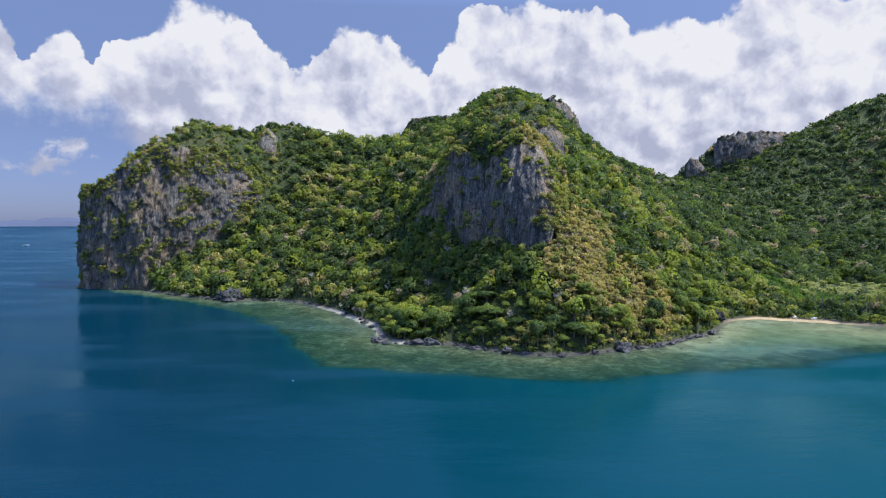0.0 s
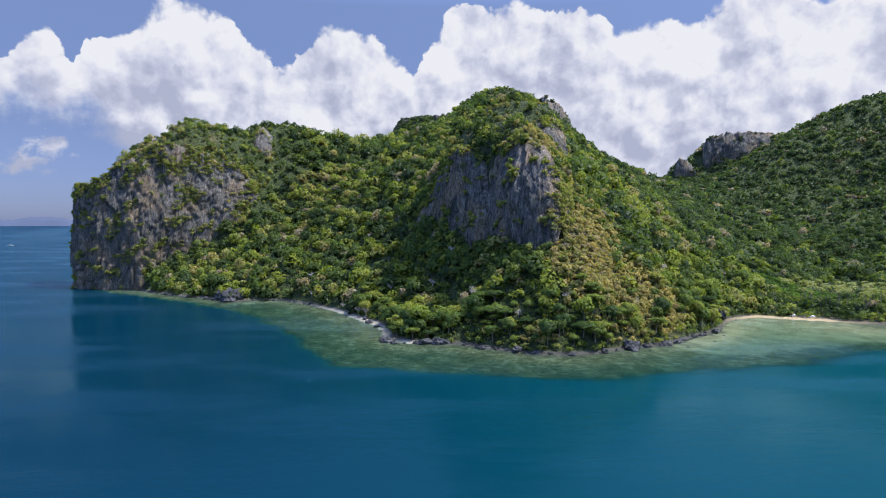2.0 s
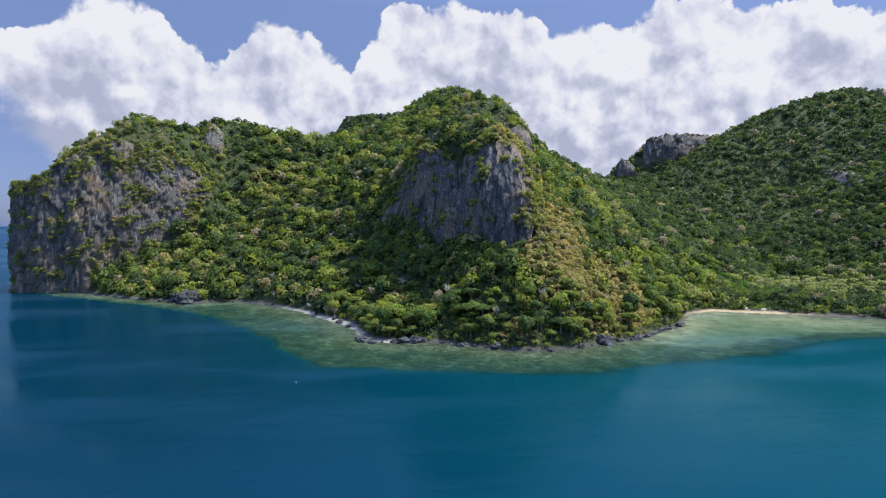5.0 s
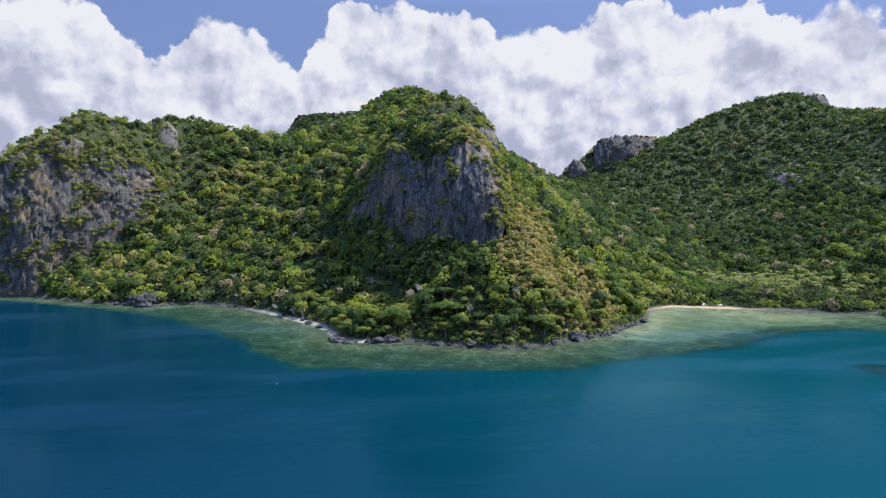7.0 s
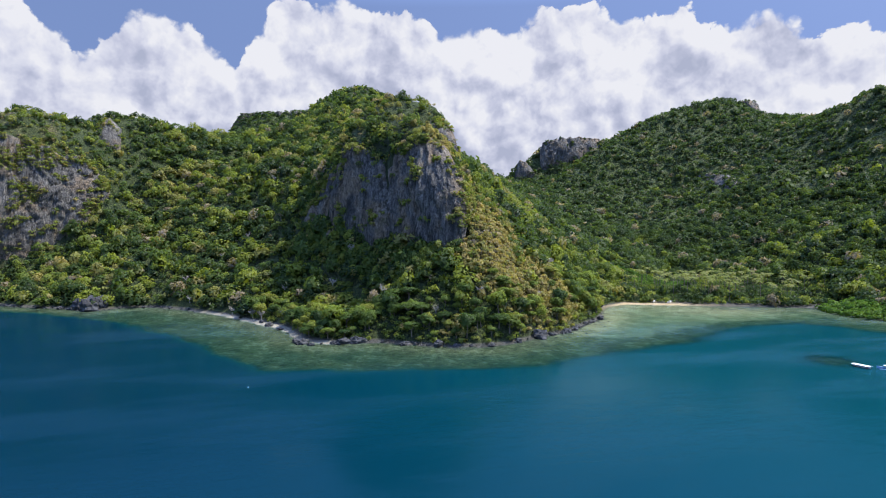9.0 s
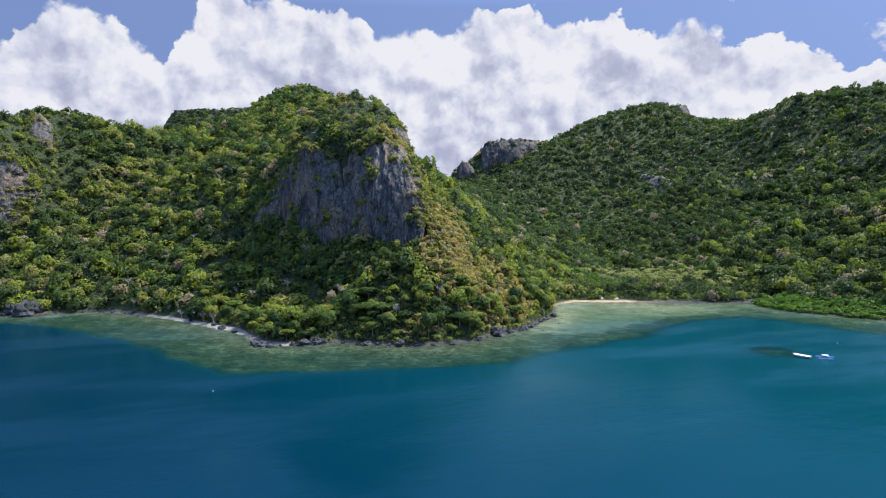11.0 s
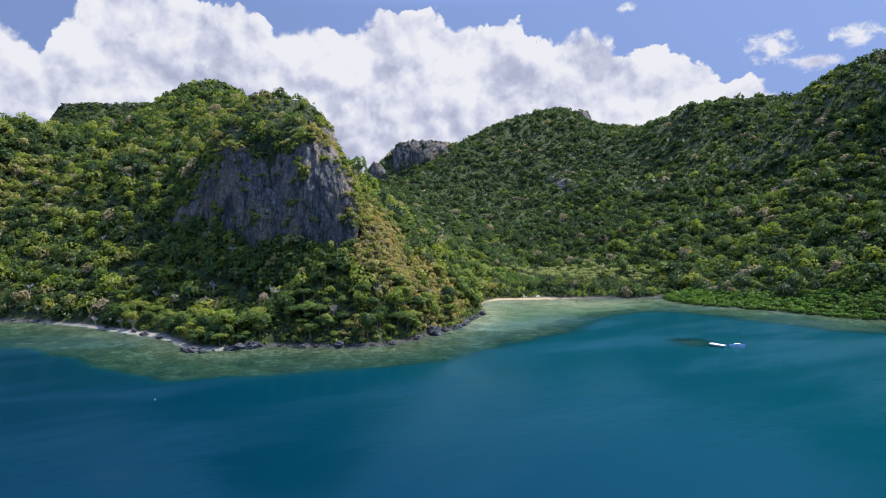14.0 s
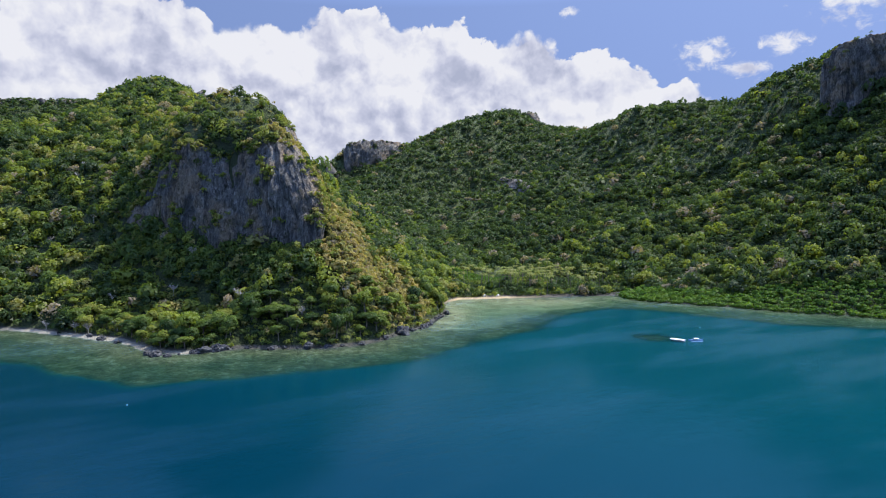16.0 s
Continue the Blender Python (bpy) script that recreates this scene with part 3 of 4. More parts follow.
# the value over SX and SY fades the painted glint out westward
sea = new("sea", mesh_np("sea", np.stack([SX, SY, rim * 0.98], -1).reshape(-1, 3), grid_faces(len(ang), len(rad)), water, True,
                         depth=np.clip(-bedz, 0, 30).ravel(), off_glint=1 - smooth01(SX + 0.25 * (SY - 400), -170, 190).ravel()))
tagged(sea, "calm deep blue tropical sea, pale green over the reef", "water", kind="structure")


# ---------- cliffs ----------
def blocks(s, z, wide, high, seed):
    """Blocks of jointed rock: how far each stands out, and its open joints."""
    dist, pts = noise.voronoi((s / wide + seed, z / high, seed))
    p = pts[0]
    return noise.noise(p * 5.7) * 1.6, max(0.0, 0.22 - (dist[1] - dist[0])) / 0.22


def cliff(name, foot, crown, label, amp=5.0, du=2.0, dv=2.0, seed=0.0, lean=2.2):
    """A limestone wall between paired foot and crown points (x, y, z), jointed and fluted, rooted in the hill behind it."""
    f, c = np.array(foot, float), np.array(crown, float)
    run = np.concatenate([[0], np.cumsum(np.hypot(*np.diff(f[:, :2] + c[:, :2], axis=0).T) / 2)])
    length = run[-1]
    nu = int(length / du) + 2
    t = np.linspace(0, length, nu)
    F, C = (np.stack([np.interp(t, run, p[:, k]) for k in range(3)], 1) for p in (f, c))
    for p in (F, C):
        for _ in range(2):
            p[1:-1] = (p[:-2] + 2 * p[1:-1] + p[2:]) / 4
    jag = np.array([noise.noise((v / 14, 3.3, seed)) + 0.7 * noise.noise((v / 5, 8.3, seed)) for v in t])
    C[:, 2] += jag * min(amp, 4.5)
    F[:, 2] += np.roll(jag, 9) * amp * 0.5
    nv = int(np.max(C[:, 2] - F[:, 2]) / dv) + 3
    tang = np.gradient(F[:, :2] + C[:, :2], axis=0)
    for _ in range(12):
        tang[1:-1] = (tang[:-2] + 2 * tang[1:-1] + tang[2:]) / 4
    tang /= np.maximum(np.hypot(tang[:, 0], tang[:, 1]), 1e-6)[:, None]
    normal = np.stack([tang[:, 1], -tang[:, 0]], 1)
    co = np.zeros((nu, nv + 3, 3))
    for i in range(nu):
        nx, ny = normal[i]
        edge = min(1.0, 14 * i / nu, 14 * (nu - 1 - i) / nu)
        for j in range(nv):
            v = j / (nv - 1)
            p = F[i] * (1 - v) + C[i] * v
            # steep below, leaning back near the crown
            back = v ** lean - v
            x, y = p[0] + (C[i, 0] - F[i, 0]) * back, p[1] + (C[i, 1] - F[i, 1]) * back
            s, z = t[i], p[2]
            bend = noise.noise((s / 45, z / 40, 6.1 + seed)) * 5
            b1, j1 = blocks(s + bend, z, 15, 46, seed)
            b2, j2 = blocks(s + bend, z + 3 * bend, 5.5, 15, seed + 3)
            d = noise.noise((s / 30 + seed, z / 60, seed)) * 1.1 + b1 * 0.75 - j1 * 0.55 + b2 * 0.30 - j2 * 0.28
            d -= abs(noise.noise(((s + bend) / 4.6 + 3, z / 22, 8.1 + seed))) * 0.34
            d += noise.noise((s / 7, z / 6, 9.2 + seed)) * 0.24 + noise.noise((s / 2.2, z / 2.6, 1.2)) * 0.20
            d = amp * (d * edge + 0.2)
            co[i, j + 1] = (x + nx * d, y + ny * d, z + noise.noise((s / 4, z / 5, 7.7)) * 0.8)
        co[i, 0] = co[i, 1] - Vector((nx * 4, ny * 4, 12))
        top = co[i, nv]
        co[i, nv + 1] = (top[0] - nx * 7, top[1] - ny * 7, top[2] + 0.5 + noise.noise((t[i] / 8, 2, 4)) * 2)
        co[i, nv + 2] = (top[0] - nx * 22, top[1] - ny * 22, top[2] - 14)
        if i in (0, nu - 1):
            # the ends turn back into the hill
            co[i, :, :2] -= (nx * 16, ny * 16)
            co[i, nv:, 2] -= 5
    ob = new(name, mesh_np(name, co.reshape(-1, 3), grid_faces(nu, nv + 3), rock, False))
    tagged(ob, label, "cliff", kind="structure")
    return co[:, 1:nv + 1]


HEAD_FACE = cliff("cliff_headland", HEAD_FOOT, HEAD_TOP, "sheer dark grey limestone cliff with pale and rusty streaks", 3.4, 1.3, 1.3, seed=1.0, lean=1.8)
HEAD_SIDE = cliff("cliff_shoulder", [(102, 596, 154), (115, 608, 146), (128, 634, 143), (133, 690, 146)], [(98, 614, 180), (107, 628, 191), (116, 650, 195), (120, 690, 184)],
                  "grey limestone step on the flank of the wooded dome", 3.0, seed=4.0)
LEFT_FACE = cliff("cliff_sea_wall", [(-518, 968, -6), (-486, 888, -6), (-469, 871, -6), (-432, 861, -6), (-394, 858, -4), (-375, 862, 10), (-352, 872, 26), (-300, 895, 56), (-266, 910, 86), (-246, 932, 112)],
                  [(-516, 974, 138), (-491, 908, 137), (-474, 888, 138), (-438, 876, 152), (-404, 877, 170), (-378, 887, 190), (-350, 899, 195), (-316, 912, 184), (-283, 930, 170), (-252, 948, 142)],
                  "towering weathered limestone sea cliff with bushes on its ledges", 4.4, 1.9, 1.9, seed=2.0)
PEAK_FACE = cliff("cliff_peak", [(-392, 950, 176), (-372, 944, 184), (-350, 952, 178)], [(-388, 985, 220), (-372, 980, 236), (-354, 986, 222)], "bare grey rock face below the wooded peak", 3.0, seed=6.0)
PEAK_FACE_B = cliff("cliff_peak", [(-286, 1000, 176), (-266, 992, 182), (-244, 1002, 178)], [(-284, 1032, 222), (-266, 1026, 236), (-248, 1032, 222)], "bare grey rock face below the wooded peak", 3.0, seed=8.0)
FAR_FACE = cliff("cliff_far_hill", [(-160, 2470, 320), (-112, 2455, 345), (0, 2452, 370), (140, 2450, 380)], [(-142, 2484, 436), (-106, 2472, 480), (0, 2470, 490), (140, 2468, 500)], "dark rock wall of the most distant hill", 6.0, 6, 6, seed=15.0)
MESA = cliff("cliff_mesa", [(776, 1850, 245), (784, 1830, 246), (840, 1812, 258), (900, 1800, 275), (960, 1790, 300)],
             [(782, 1866, 312), (790, 1848, 334), (845, 1832, 344), (902, 1820, 348), (962, 1806, 344)], "dark flat-topped limestone crag on the skyline", 5.0, 4, 4, seed=3.0)
PINNACLE = cliff("cliff_pinnacle", [(690, 1850, 205), (700, 1832, 212), (728, 1826, 220), (760, 1834, 226)], [(700, 1862, 250), (708, 1846, 276), (726, 1842, 270), (752, 1850, 248)], "dark rock pinnacle beside the far crag", 4.0, 4, 4, seed=13.0)
RIGHT_FACE = cliff("cliff_tower", [(897, 504, 232), (884, 484, 230), (879, 458, 226), (890, 425, 226), (905, 385, 232), (925, 340, 240)],
                   [(912, 508, 312), (900, 492, 334), (895, 464, 344), (906, 430, 349), (922, 390, 350), (942, 344, 350)], "massive shaded limestone tower above the forest", 6.0, 2.6, 2.6, seed=5.0)
SUMMIT_FACE = cliff("cliff_summit", [(258, 1430, 322), (300, 1455, 300), (330, 1500, 280)], [(250, 1450, 370), (290, 1472, 356), (322, 1515, 330)], "dark rock edge on the far summit", 5.0, 4, 4, seed=9.0)
BANDS = [([(980, 1390, 168), (966, 1330, 160), (942, 1240, 146), (908, 1180, 138)], [(996, 1394, 204), (984, 1328, 202), (960, 1236, 188), (926, 1172, 172)])]
BAND_FACES = [cliff("cliff_band", f, c, "shaded rock band breaking through the forested slope", 5.0, 4, 4, seed=20.0 + k) for k, (f, c) in enumerate(BANDS)]
RIDGE_FACE = cliff("cliff_ridge", [(1330, 1600, 418), (1372, 1600, 400), (1400, 1625, 395), (1405, 1670, 395)], [(1330, 1620, 446), (1368, 1618, 446), (1386, 1632, 438), (1390, 1670, 430)], "dark rock edge on the far ridge", 4.0, 4, 4, seed=11.0)


# ---------- foliage ----------
def crown_shape(rng, leaves, lobes, flat=0.8, spread=0.42, size=(0.12, 0.27)):
    """One crown of radius about 1: leaf clusters over several rounded lobes. Vertices, faces and normals."""
    c = rng.normal(0, 1, (lobes, 3))
    c[:, 2] = np.abs(c[:, 2]) * 0.8 - 0.15
    c *= spread * rng.uniform(0.75, 1.35, (lobes, 1)) / np.linalg.norm(c, axis=1)[:, None]
    c[0] = 0
    r = rng.uniform(0.32, 0.52, lobes)
    r[0] = 0.56
    tries = leaves * 6
    k = rng.choice(lobes, tries, p=r ** 2 / (r ** 2).sum())
    d = rng.normal(0, 1, (tries, 3))
    d /= np.linalg.norm(d, axis=1)[:, None]
    d[:, 2] = np.where((d[:, 2] < -0.25) & (rng.uniform(0, 1, tries) < 0.75), -d[:, 2], d[:, 2])
    p = c[k] + d * r[k][:, None]
    away = np.linalg.norm(p[:, None, :] - c[None], axis=2) - r[None] * 0.86
    away[np.arange(tries), k] = 1
    good = np.flatnonzero(away.min(1) > 0)[:leaves]
    p, d = p[good], d[good]
    cnt = len(p)
    p = p + d * rng.uniform(-0.10, 0.09, (cnt, 1))
    tri = leaf_tris(p, d + rng.normal(0, 0.38, d.shape), rng.uniform(*size, cnt), rng)
    # a few inner clusters that keep the crown from being looked through
    inner = max(4, leaves // 14)
    q = c[rng.integers(0, lobes, inner)] * 0.9 + rng.normal(0, 0.12, (inner, 3))
    dark = leaf_tris(q, rng.normal(0, 1, q.shape), np.full(inner, 0.34), rng)
    out = d * 0.8 + p / np.linalg.norm(p, axis=1)[:, None] * 0.45
    v = np.concatenate([tri.reshape(-1, 3), dark.reshape(-1, 3)])
    n = np.repeat(np.concatenate([soft(out, rng), soft(q + (0, 0, 0.01), rng)]), 3, axis=0)
    v[:, 2] *= flat
    return v, np.arange(len(v)).reshape(-1, 3), n


def leaf_tris(p, n, s, rng):
    """Small leaf clusters round the points p, across the normals n."""
    n = n / np.linalg.norm(n, axis=1)[:, None]
    u = np.cross(n, rng.normal(0, 1, p.shape))
    u /= np.linalg.norm(u, axis=1)[:, None] + 1e-9
    w, s = np.cross(n, u), s[:, None]
    a, b, e = rng.uniform(0.8, 1.25, s.shape), rng.uniform(0.6, 1.1, s.shape), rng.uniform(0.6, 1.1, s.shape)
    return np.stack([p + u * s * a - n * s * 0.3, p - u * s * 0.5 + w * s * b, p - u * s * 0.5 - w * s * e + n * s * 0.25], 1)


def soft(n, rng):
    """Shading normals of leaf clusters: outwards from their lobe, a little uneven."""
    m = n + rng.normal(0, 0.24, n.shape) + (0, 0, 0.28)
    return m / np.linalg.norm(m, axis=1)[:, None]


def forest(name, pos, rad, tall, tint, leaves, mat, label, category, seed, shapes=9, lobes=(5, 12), flat=0.95, size=(0.085, 0.185), spread=0.47):
    """Many crowns joined in one mesh."""
    rng = np.random.default_rng(seed)
    which = rng.integers(0, shapes, len(pos))
    verts, faces, tints, norms, base = [], [], [], [], 0
    for k in range(shapes):
        v, f, n = crown_shape(rng, leaves, int(rng.integers(*lobes)), flat, spread, size)
        m = which == k
        cnt = int(m.sum())
        if not cnt:
            continue
        th = rng.uniform(0, 6.283, cnt)
        ct, st = np.cos(th)[:, None], np.sin(th)[:, None]
        sc, hz = rad[m][:, None], tall[m][:, None]
        turn = lambda q: np.stack([q[None, :, 0] * ct - q[None, :, 1] * st, q[None, :, 0] * st + q[None, :, 1] * ct, np.repeat(q[None, :, 2], cnt, 0)], -1)
        verts.append((turn(v) * np.stack([sc, sc, hz], -1) + pos[m][:, None, :]).reshape(-1, 3))
        norms.append(turn(n).reshape(-1, 3))
        faces.append((f[None] + (base + np.arange(cnt) * len(v))[:, None, None]).reshape(-1, 3))
        tints.append(np.repeat(tint[m], len(v)))
        base += cnt * len(v)
    ob = new(name, mesh_np(name, np.concatenate(verts), np.concatenate(faces), mat, True, np.concatenate(norms), tint=np.concatenate(tints)))
    tagged(ob, label, category, kind="stuff")
    return ob


def species(scrub, rng):
    """Tints of mixed trees: dark evergreens, mid greens, fresh light crowns and a few dry or leafless ones."""
    n = scrub.size
    pick = rng.uniform(0, 1, n) + (scrub - 0.32) * 0.85
    t = np.where(pick < 0.42, rng.uniform(0.0, 0.16, n), np.where(pick < 0.70, rng.uniform(0.16, 0.36, n), np.where(pick < 0.95, rng.uniform(0.38, 0.58, n), rng.uniform(0.60, 0.78, n))))
    return np.where(rng.uniform(0, 1, n) < 0.035, 0.97, t)


def scatter(x0, x1, y0, y1, step, seed):
    rng = np.random.default_rng(seed)
    x, y = np.meshgrid(np.arange(x0, x1, step), np.arange(y0, y1, step * 0.9), indexing="ij")
    x[:, ::2] += step / 2
    x, y = x.ravel() + rng.uniform(-0.56, 0.56, x.size) * step, y.ravel() + rng.uniform(-0.56, 0.56, y.size) * step
    return x, y, rng


def hidden_from_camera(x, y, z):
    """True where the ground hides trees from three points around the camera's path."""
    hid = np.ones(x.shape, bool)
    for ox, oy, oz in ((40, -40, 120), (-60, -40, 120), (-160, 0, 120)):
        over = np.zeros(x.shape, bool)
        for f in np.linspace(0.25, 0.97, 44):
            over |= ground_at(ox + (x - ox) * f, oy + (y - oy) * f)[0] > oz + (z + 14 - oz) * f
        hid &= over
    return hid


NEAR = (-540, 900, 250, 1180)
# the stretch of shore and foot slope that carries single trees
def single_zone(x, y, dc):
    return (x > -75) & (x < 262) & (y < 690) & (dc > 3) & (dc < 30)


def on_cliff(x, y):
    """Plan of the bare walls, where no tree stands."""
    hit = np.zeros(x.shape, bool)
    for foot, crown in [(HEAD_FOOT, HEAD_TOP), (LEFT_FOOT, LEFT_TOP[2:])] + BANDS:
        poly = np.array([p[:2] for p in foot] + [p[:2] for p in crown[::-1]], float)
        hit |= inside(poly, x, y)
    return hit


lush = lambda u, v: np.hypot((u - 420) / 62, (v - 742) / 38) < 1 + 0.2 * value_noise(u, v, 20, 52, 2)
for step, leaves, seed, low, high, name, label in ((11.0, 138, 31, 5.0, 11.5, "forest", "dense tropical forest of mixed green and dry olive crowns"),
                                                   (8.6, 28, 30, 2.2, 5.0, "understory", "small trees filling the gaps between the tall crowns")):
    x, y, rng = scatter(*NEAR, step, seed)
    z, dc, sl = ground_at(x, y)
    scrub = dryness_less_shade(x, y)
    palm_flat = (x > 330) & (x < 560) & (y > 560) & (z < 14)
    keep = (dc > 2.5 + 6 * sandiness(x, y)) & ~single_zone(x, y, dc) & ~on_cliff(x, y) & (sl < 7) & ~((dc < 9) & (x > 270) & (x < 400) & (y > 540)) & ~(palm_flat & (rng.uniform(0, 1, x.size) < 0.7)) & ~lush(x, y)
    # most trees that the camera's path can't see are left out
    keep &= ~((x > 455) & (y < 545) & (dc < 38)) & ~(hidden_from_camera(x, y, z) & (rng.uniform(0, 1, x.size) < 0.8))
    keep &= (scrub < 0.70) | (rng.uniform(0, 1, x.size) < 0.25)
    x, y, z, sl, scrub, flat_low = x[keep], y[keep], z[keep], sl[keep], scrub[keep], palm_flat[keep]
    rad = np.clip(rng.gamma(5.0, (low + high) / 11.5, x.size), low, high) * np.clip(1.12 - 0.5 * np.clip(scrub - 0.35, 0, 1), 0.6, 1.2)
    rad = np.where(flat_low, rad * 0.65, rad)
    rad = np.where((x < -230) & (z > 90), rad * 0.66, rad)
    dome = (x > 0) & (x < 150) & (y > 560) & (y < 720) & (z > 140)
    rad = np.where(dome, rad * 0.62, rad)
    scrub = np.where(dome, 0.55 + 0.5 * value_noise(x, y, 22, 57, 2), scrub)
    tall = rad * rng.uniform(0.75, 1.25, x.size)
    forest(name, np.column_stack([x, y, z + tall * rng.uniform(0.0, 0.55, x.size) + 1.0]), rad, tall, species(scrub, rng), leaves, leaf, label, "forest", seed + 10,
           size=(0.085, 0.19) if leaves > 100 else (0.19, 0.36))

fx, fy, rng = scatter(-780, 1780, 300, 2300, 13.0, 32)
z, dc, sl = ground_at(fx, fy)
hidden = hidden_from_camera(fx, fy, z) | (fx > 1500)
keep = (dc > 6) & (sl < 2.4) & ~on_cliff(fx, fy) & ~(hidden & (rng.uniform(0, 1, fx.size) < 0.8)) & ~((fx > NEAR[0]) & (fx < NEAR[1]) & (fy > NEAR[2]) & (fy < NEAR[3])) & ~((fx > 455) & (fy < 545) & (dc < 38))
x, y, z = fx[keep], fy[keep], z[keep]
scrub = dryness_less_shade(x, y)
rad = np.clip(rng.gamma(5, 1.75, x.size), 4.5, 14)
tall = rad * rng.uniform(0.8, 1.2, x.size)
tint = species(scrub - 0.04, rng)
forest("far_forest", np.column_stack([x, y, z + tall * rng.uniform(-0.3, 0.25, x.size)]), rad, tall, tint, 48, leaf, "forested far slopes in mixed greens", "forest", 42, size=(0.15, 0.30), spread=0.5)
fx, fy, rng = scatter(-760, 900, 2300, 2700, 17.0, 33)
z, dc, sl = ground_at(fx, fy)
keep = ~hidden_from_camera(fx, fy, z)
fx, fy, z = fx[keep], fy[keep], z[keep]
rad = rng.uniform(8, 15, fx.size)
forest("distant_forest", np.column_stack([fx, fy, z + rad * 0.3]), rad, rad * 0.8, np.clip(rng.normal(0.12, 0.1, fx.size), 0, 1), 30, leaf, "dark forest on the most distant hill", "forest", 43, size=(0.2, 0.36))


# scrub on the ledges and rims of the walls
def ledge_scrub(walls, chance, seed):
    rng, pts = np.random.default_rng(seed), []
    for wall, want in zip(walls, chance):
        nu, nv, _ = wall.shape
        for i in range(1, nu - 1):
            for j in range(2, nv):
                v = j / nv
                g_ = noise.noise((i / 9.0, j / 7.0, seed * 1.7)) + 0.5 * noise.noise((i / 3.0, j / 3.0, 5.0))
                if g_ > 0.62 - want - 1.1 * max(0, v - 0.62) and rng.uniform() < 0.45:
                    pts.append(wall[i, j])
    return np.array(pts), rng


pts, rng = ledge_scrub((HEAD_FACE, LEFT_FACE, RIGHT_FACE, PEAK_FACE, PEAK_FACE_B, HEAD_SIDE), (0.04, 0.36, 0.0, 0.40, 0.46, 0.40), 5)
rad = rng.uniform(1.4, 4.0, len(pts))
forest("ledge_scrub", pts + np.column_stack([np.zeros((len(pts), 2)), rad * 0.3]), rad, rad * 0.9, np.clip(rng.normal(0.55, 0.16, len(pts)), 0, 1), 30, leaf, "dry olive bushes clinging to cliff ledges", "bushes", 44, size=(0.18, 0.34))
# straw coloured scrub along the sunny edge and the rim of the headland wall
nu, nv, _ = HEAD_FACE.shape
rng = np.random.default_rng(8)
pts = np.array([HEAD_FACE[i, j] for i in range(nu) for j in range(nv) if rng.uniform() < 0.42 * max(0.0, i / nu - 0.85 + 0.13 * noise.noise((i / 6, j / 9, 2))) * (0.3 + j / nv) * 6
                or (j > nv - 5 and rng.uniform() < 0.18)])
rad = rng.uniform(1.2, 3.0, len(pts))
forest("rim_scrub", pts + (0, 0, 0.4), rad, rad * 0.9, np.clip(rng.normal(0.66, 0.10, len(pts)), 0, 0.86), 34, leaf, "straw and olive scrub along the cliff's sunny edge", "bushes", 54, size=(0.2, 0.36))
pts, rng = ledge_scrub((MESA, PINNACLE, SUMMIT_FACE, RIDGE_FACE, FAR_FACE, *BAND_FACES), (0.12, 0.15, 0.25, 0.25, 0.2, 0.5), 7)
rad = rng.uniform(2.5, 5.5, len(pts))
forest("crag_scrub", pts, rad, rad * 0.9, np.clip(rng.normal(0.18, 0.12, len(pts)), 0, 1), 40, leaf, "dark bushes hanging on the far crags", "bushes", 51, size=(0.2, 0.4))

# trees crowding the foot of the headland wall
line = resample(HEAD_FOOT[:13], 5.0)
rng = np.random.default_rng(71)
px, py = np.repeat(line[:, 0], 5) + rng.uniform(-15, 2, len(line) * 5), np.repeat(line[:, 1], 5) + rng.uniform(-13, 2, len(line) * 5)
z, dc, sl = ground_at(px, py)
rad = rng.uniform(3.0, 6.5, px.size)
tall = rad * rng.uniform(0.9, 1.5, px.size)
forest("cliff_foot_forest", np.column_stack([px, py, z + tall * 0.5]), rad, tall, np.clip(rng.normal(0.30, 0.14, px.size), 0, 1), 168, leaf, "dark green trees crowding the foot of the cliff", "forest", 50)

# bushes on the steepest ground, where no tall tree holds
sx, sy, rng = scatter(-440, 700, 470, 1100, 5.0, 72)
z, dc, sl = ground_at(sx, sy)
keep = (dc > 6) & (sl > 1.45) & ~on_cliff(sx, sy) & ~hidden_from_camera(sx, sy, z)
sx, sy, z, sl = sx[keep], sy[keep], z[keep], sl[keep]
sx, sy, z, sl = np.repeat(sx, 2), np.repeat(sy, 2), np.repeat(z, 2), np.repeat(sl, 2)
sx, sy = sx + rng.uniform(-2, 2, sx.size), sy + rng.uniform(-2, 2, sx.size)
z = ground_at(sx, sy)[0]
rad = rng.uniform(2.0, 4.6, sx.size)
forest("slope_bushes", np.column_stack([sx, sy, z + rad * 0.3]), rad, rad * rng.uniform(0.9, 1.4, sx.size), np.clip(dryness_less_shade(sx, sy) + rng.normal(-0.02, 0.2, sx.size), 0, 0.9), 34, leaf, "bushes and creepers on the steepest slopes", "bushes", 53, size=(0.14, 0.29))

# low mangrove belt along the inner bay
mx, my, rng = scatter(430, 640, 60, 560, 5.0, 34)
z, dc, sl = ground_at(mx, my)
edge = value_noise(mx, my, 25, 35, 3) * 6
keep = (dc > -7 + edge * 0.5) & (dc < 46 + edge) & (mx > 452) & (my < 528)
mx, my, z, dcm = mx[keep], my[keep], np.maximum(z[keep], 0), dc[keep]
rad = rng.uniform(2.4, 5.2, mx.size)
forest("mangrove", np.column_stack([mx, my, z + 1.0 + 1.6 * smooth01(dcm, 0, 25)]), rad, rad * 0.85, rng.uniform(0, 1, mx.size), 62, leaf_mangrove, "bright green mangrove belt standing in the shallows", "mangrove", 45, size=(0.16, 0.32))

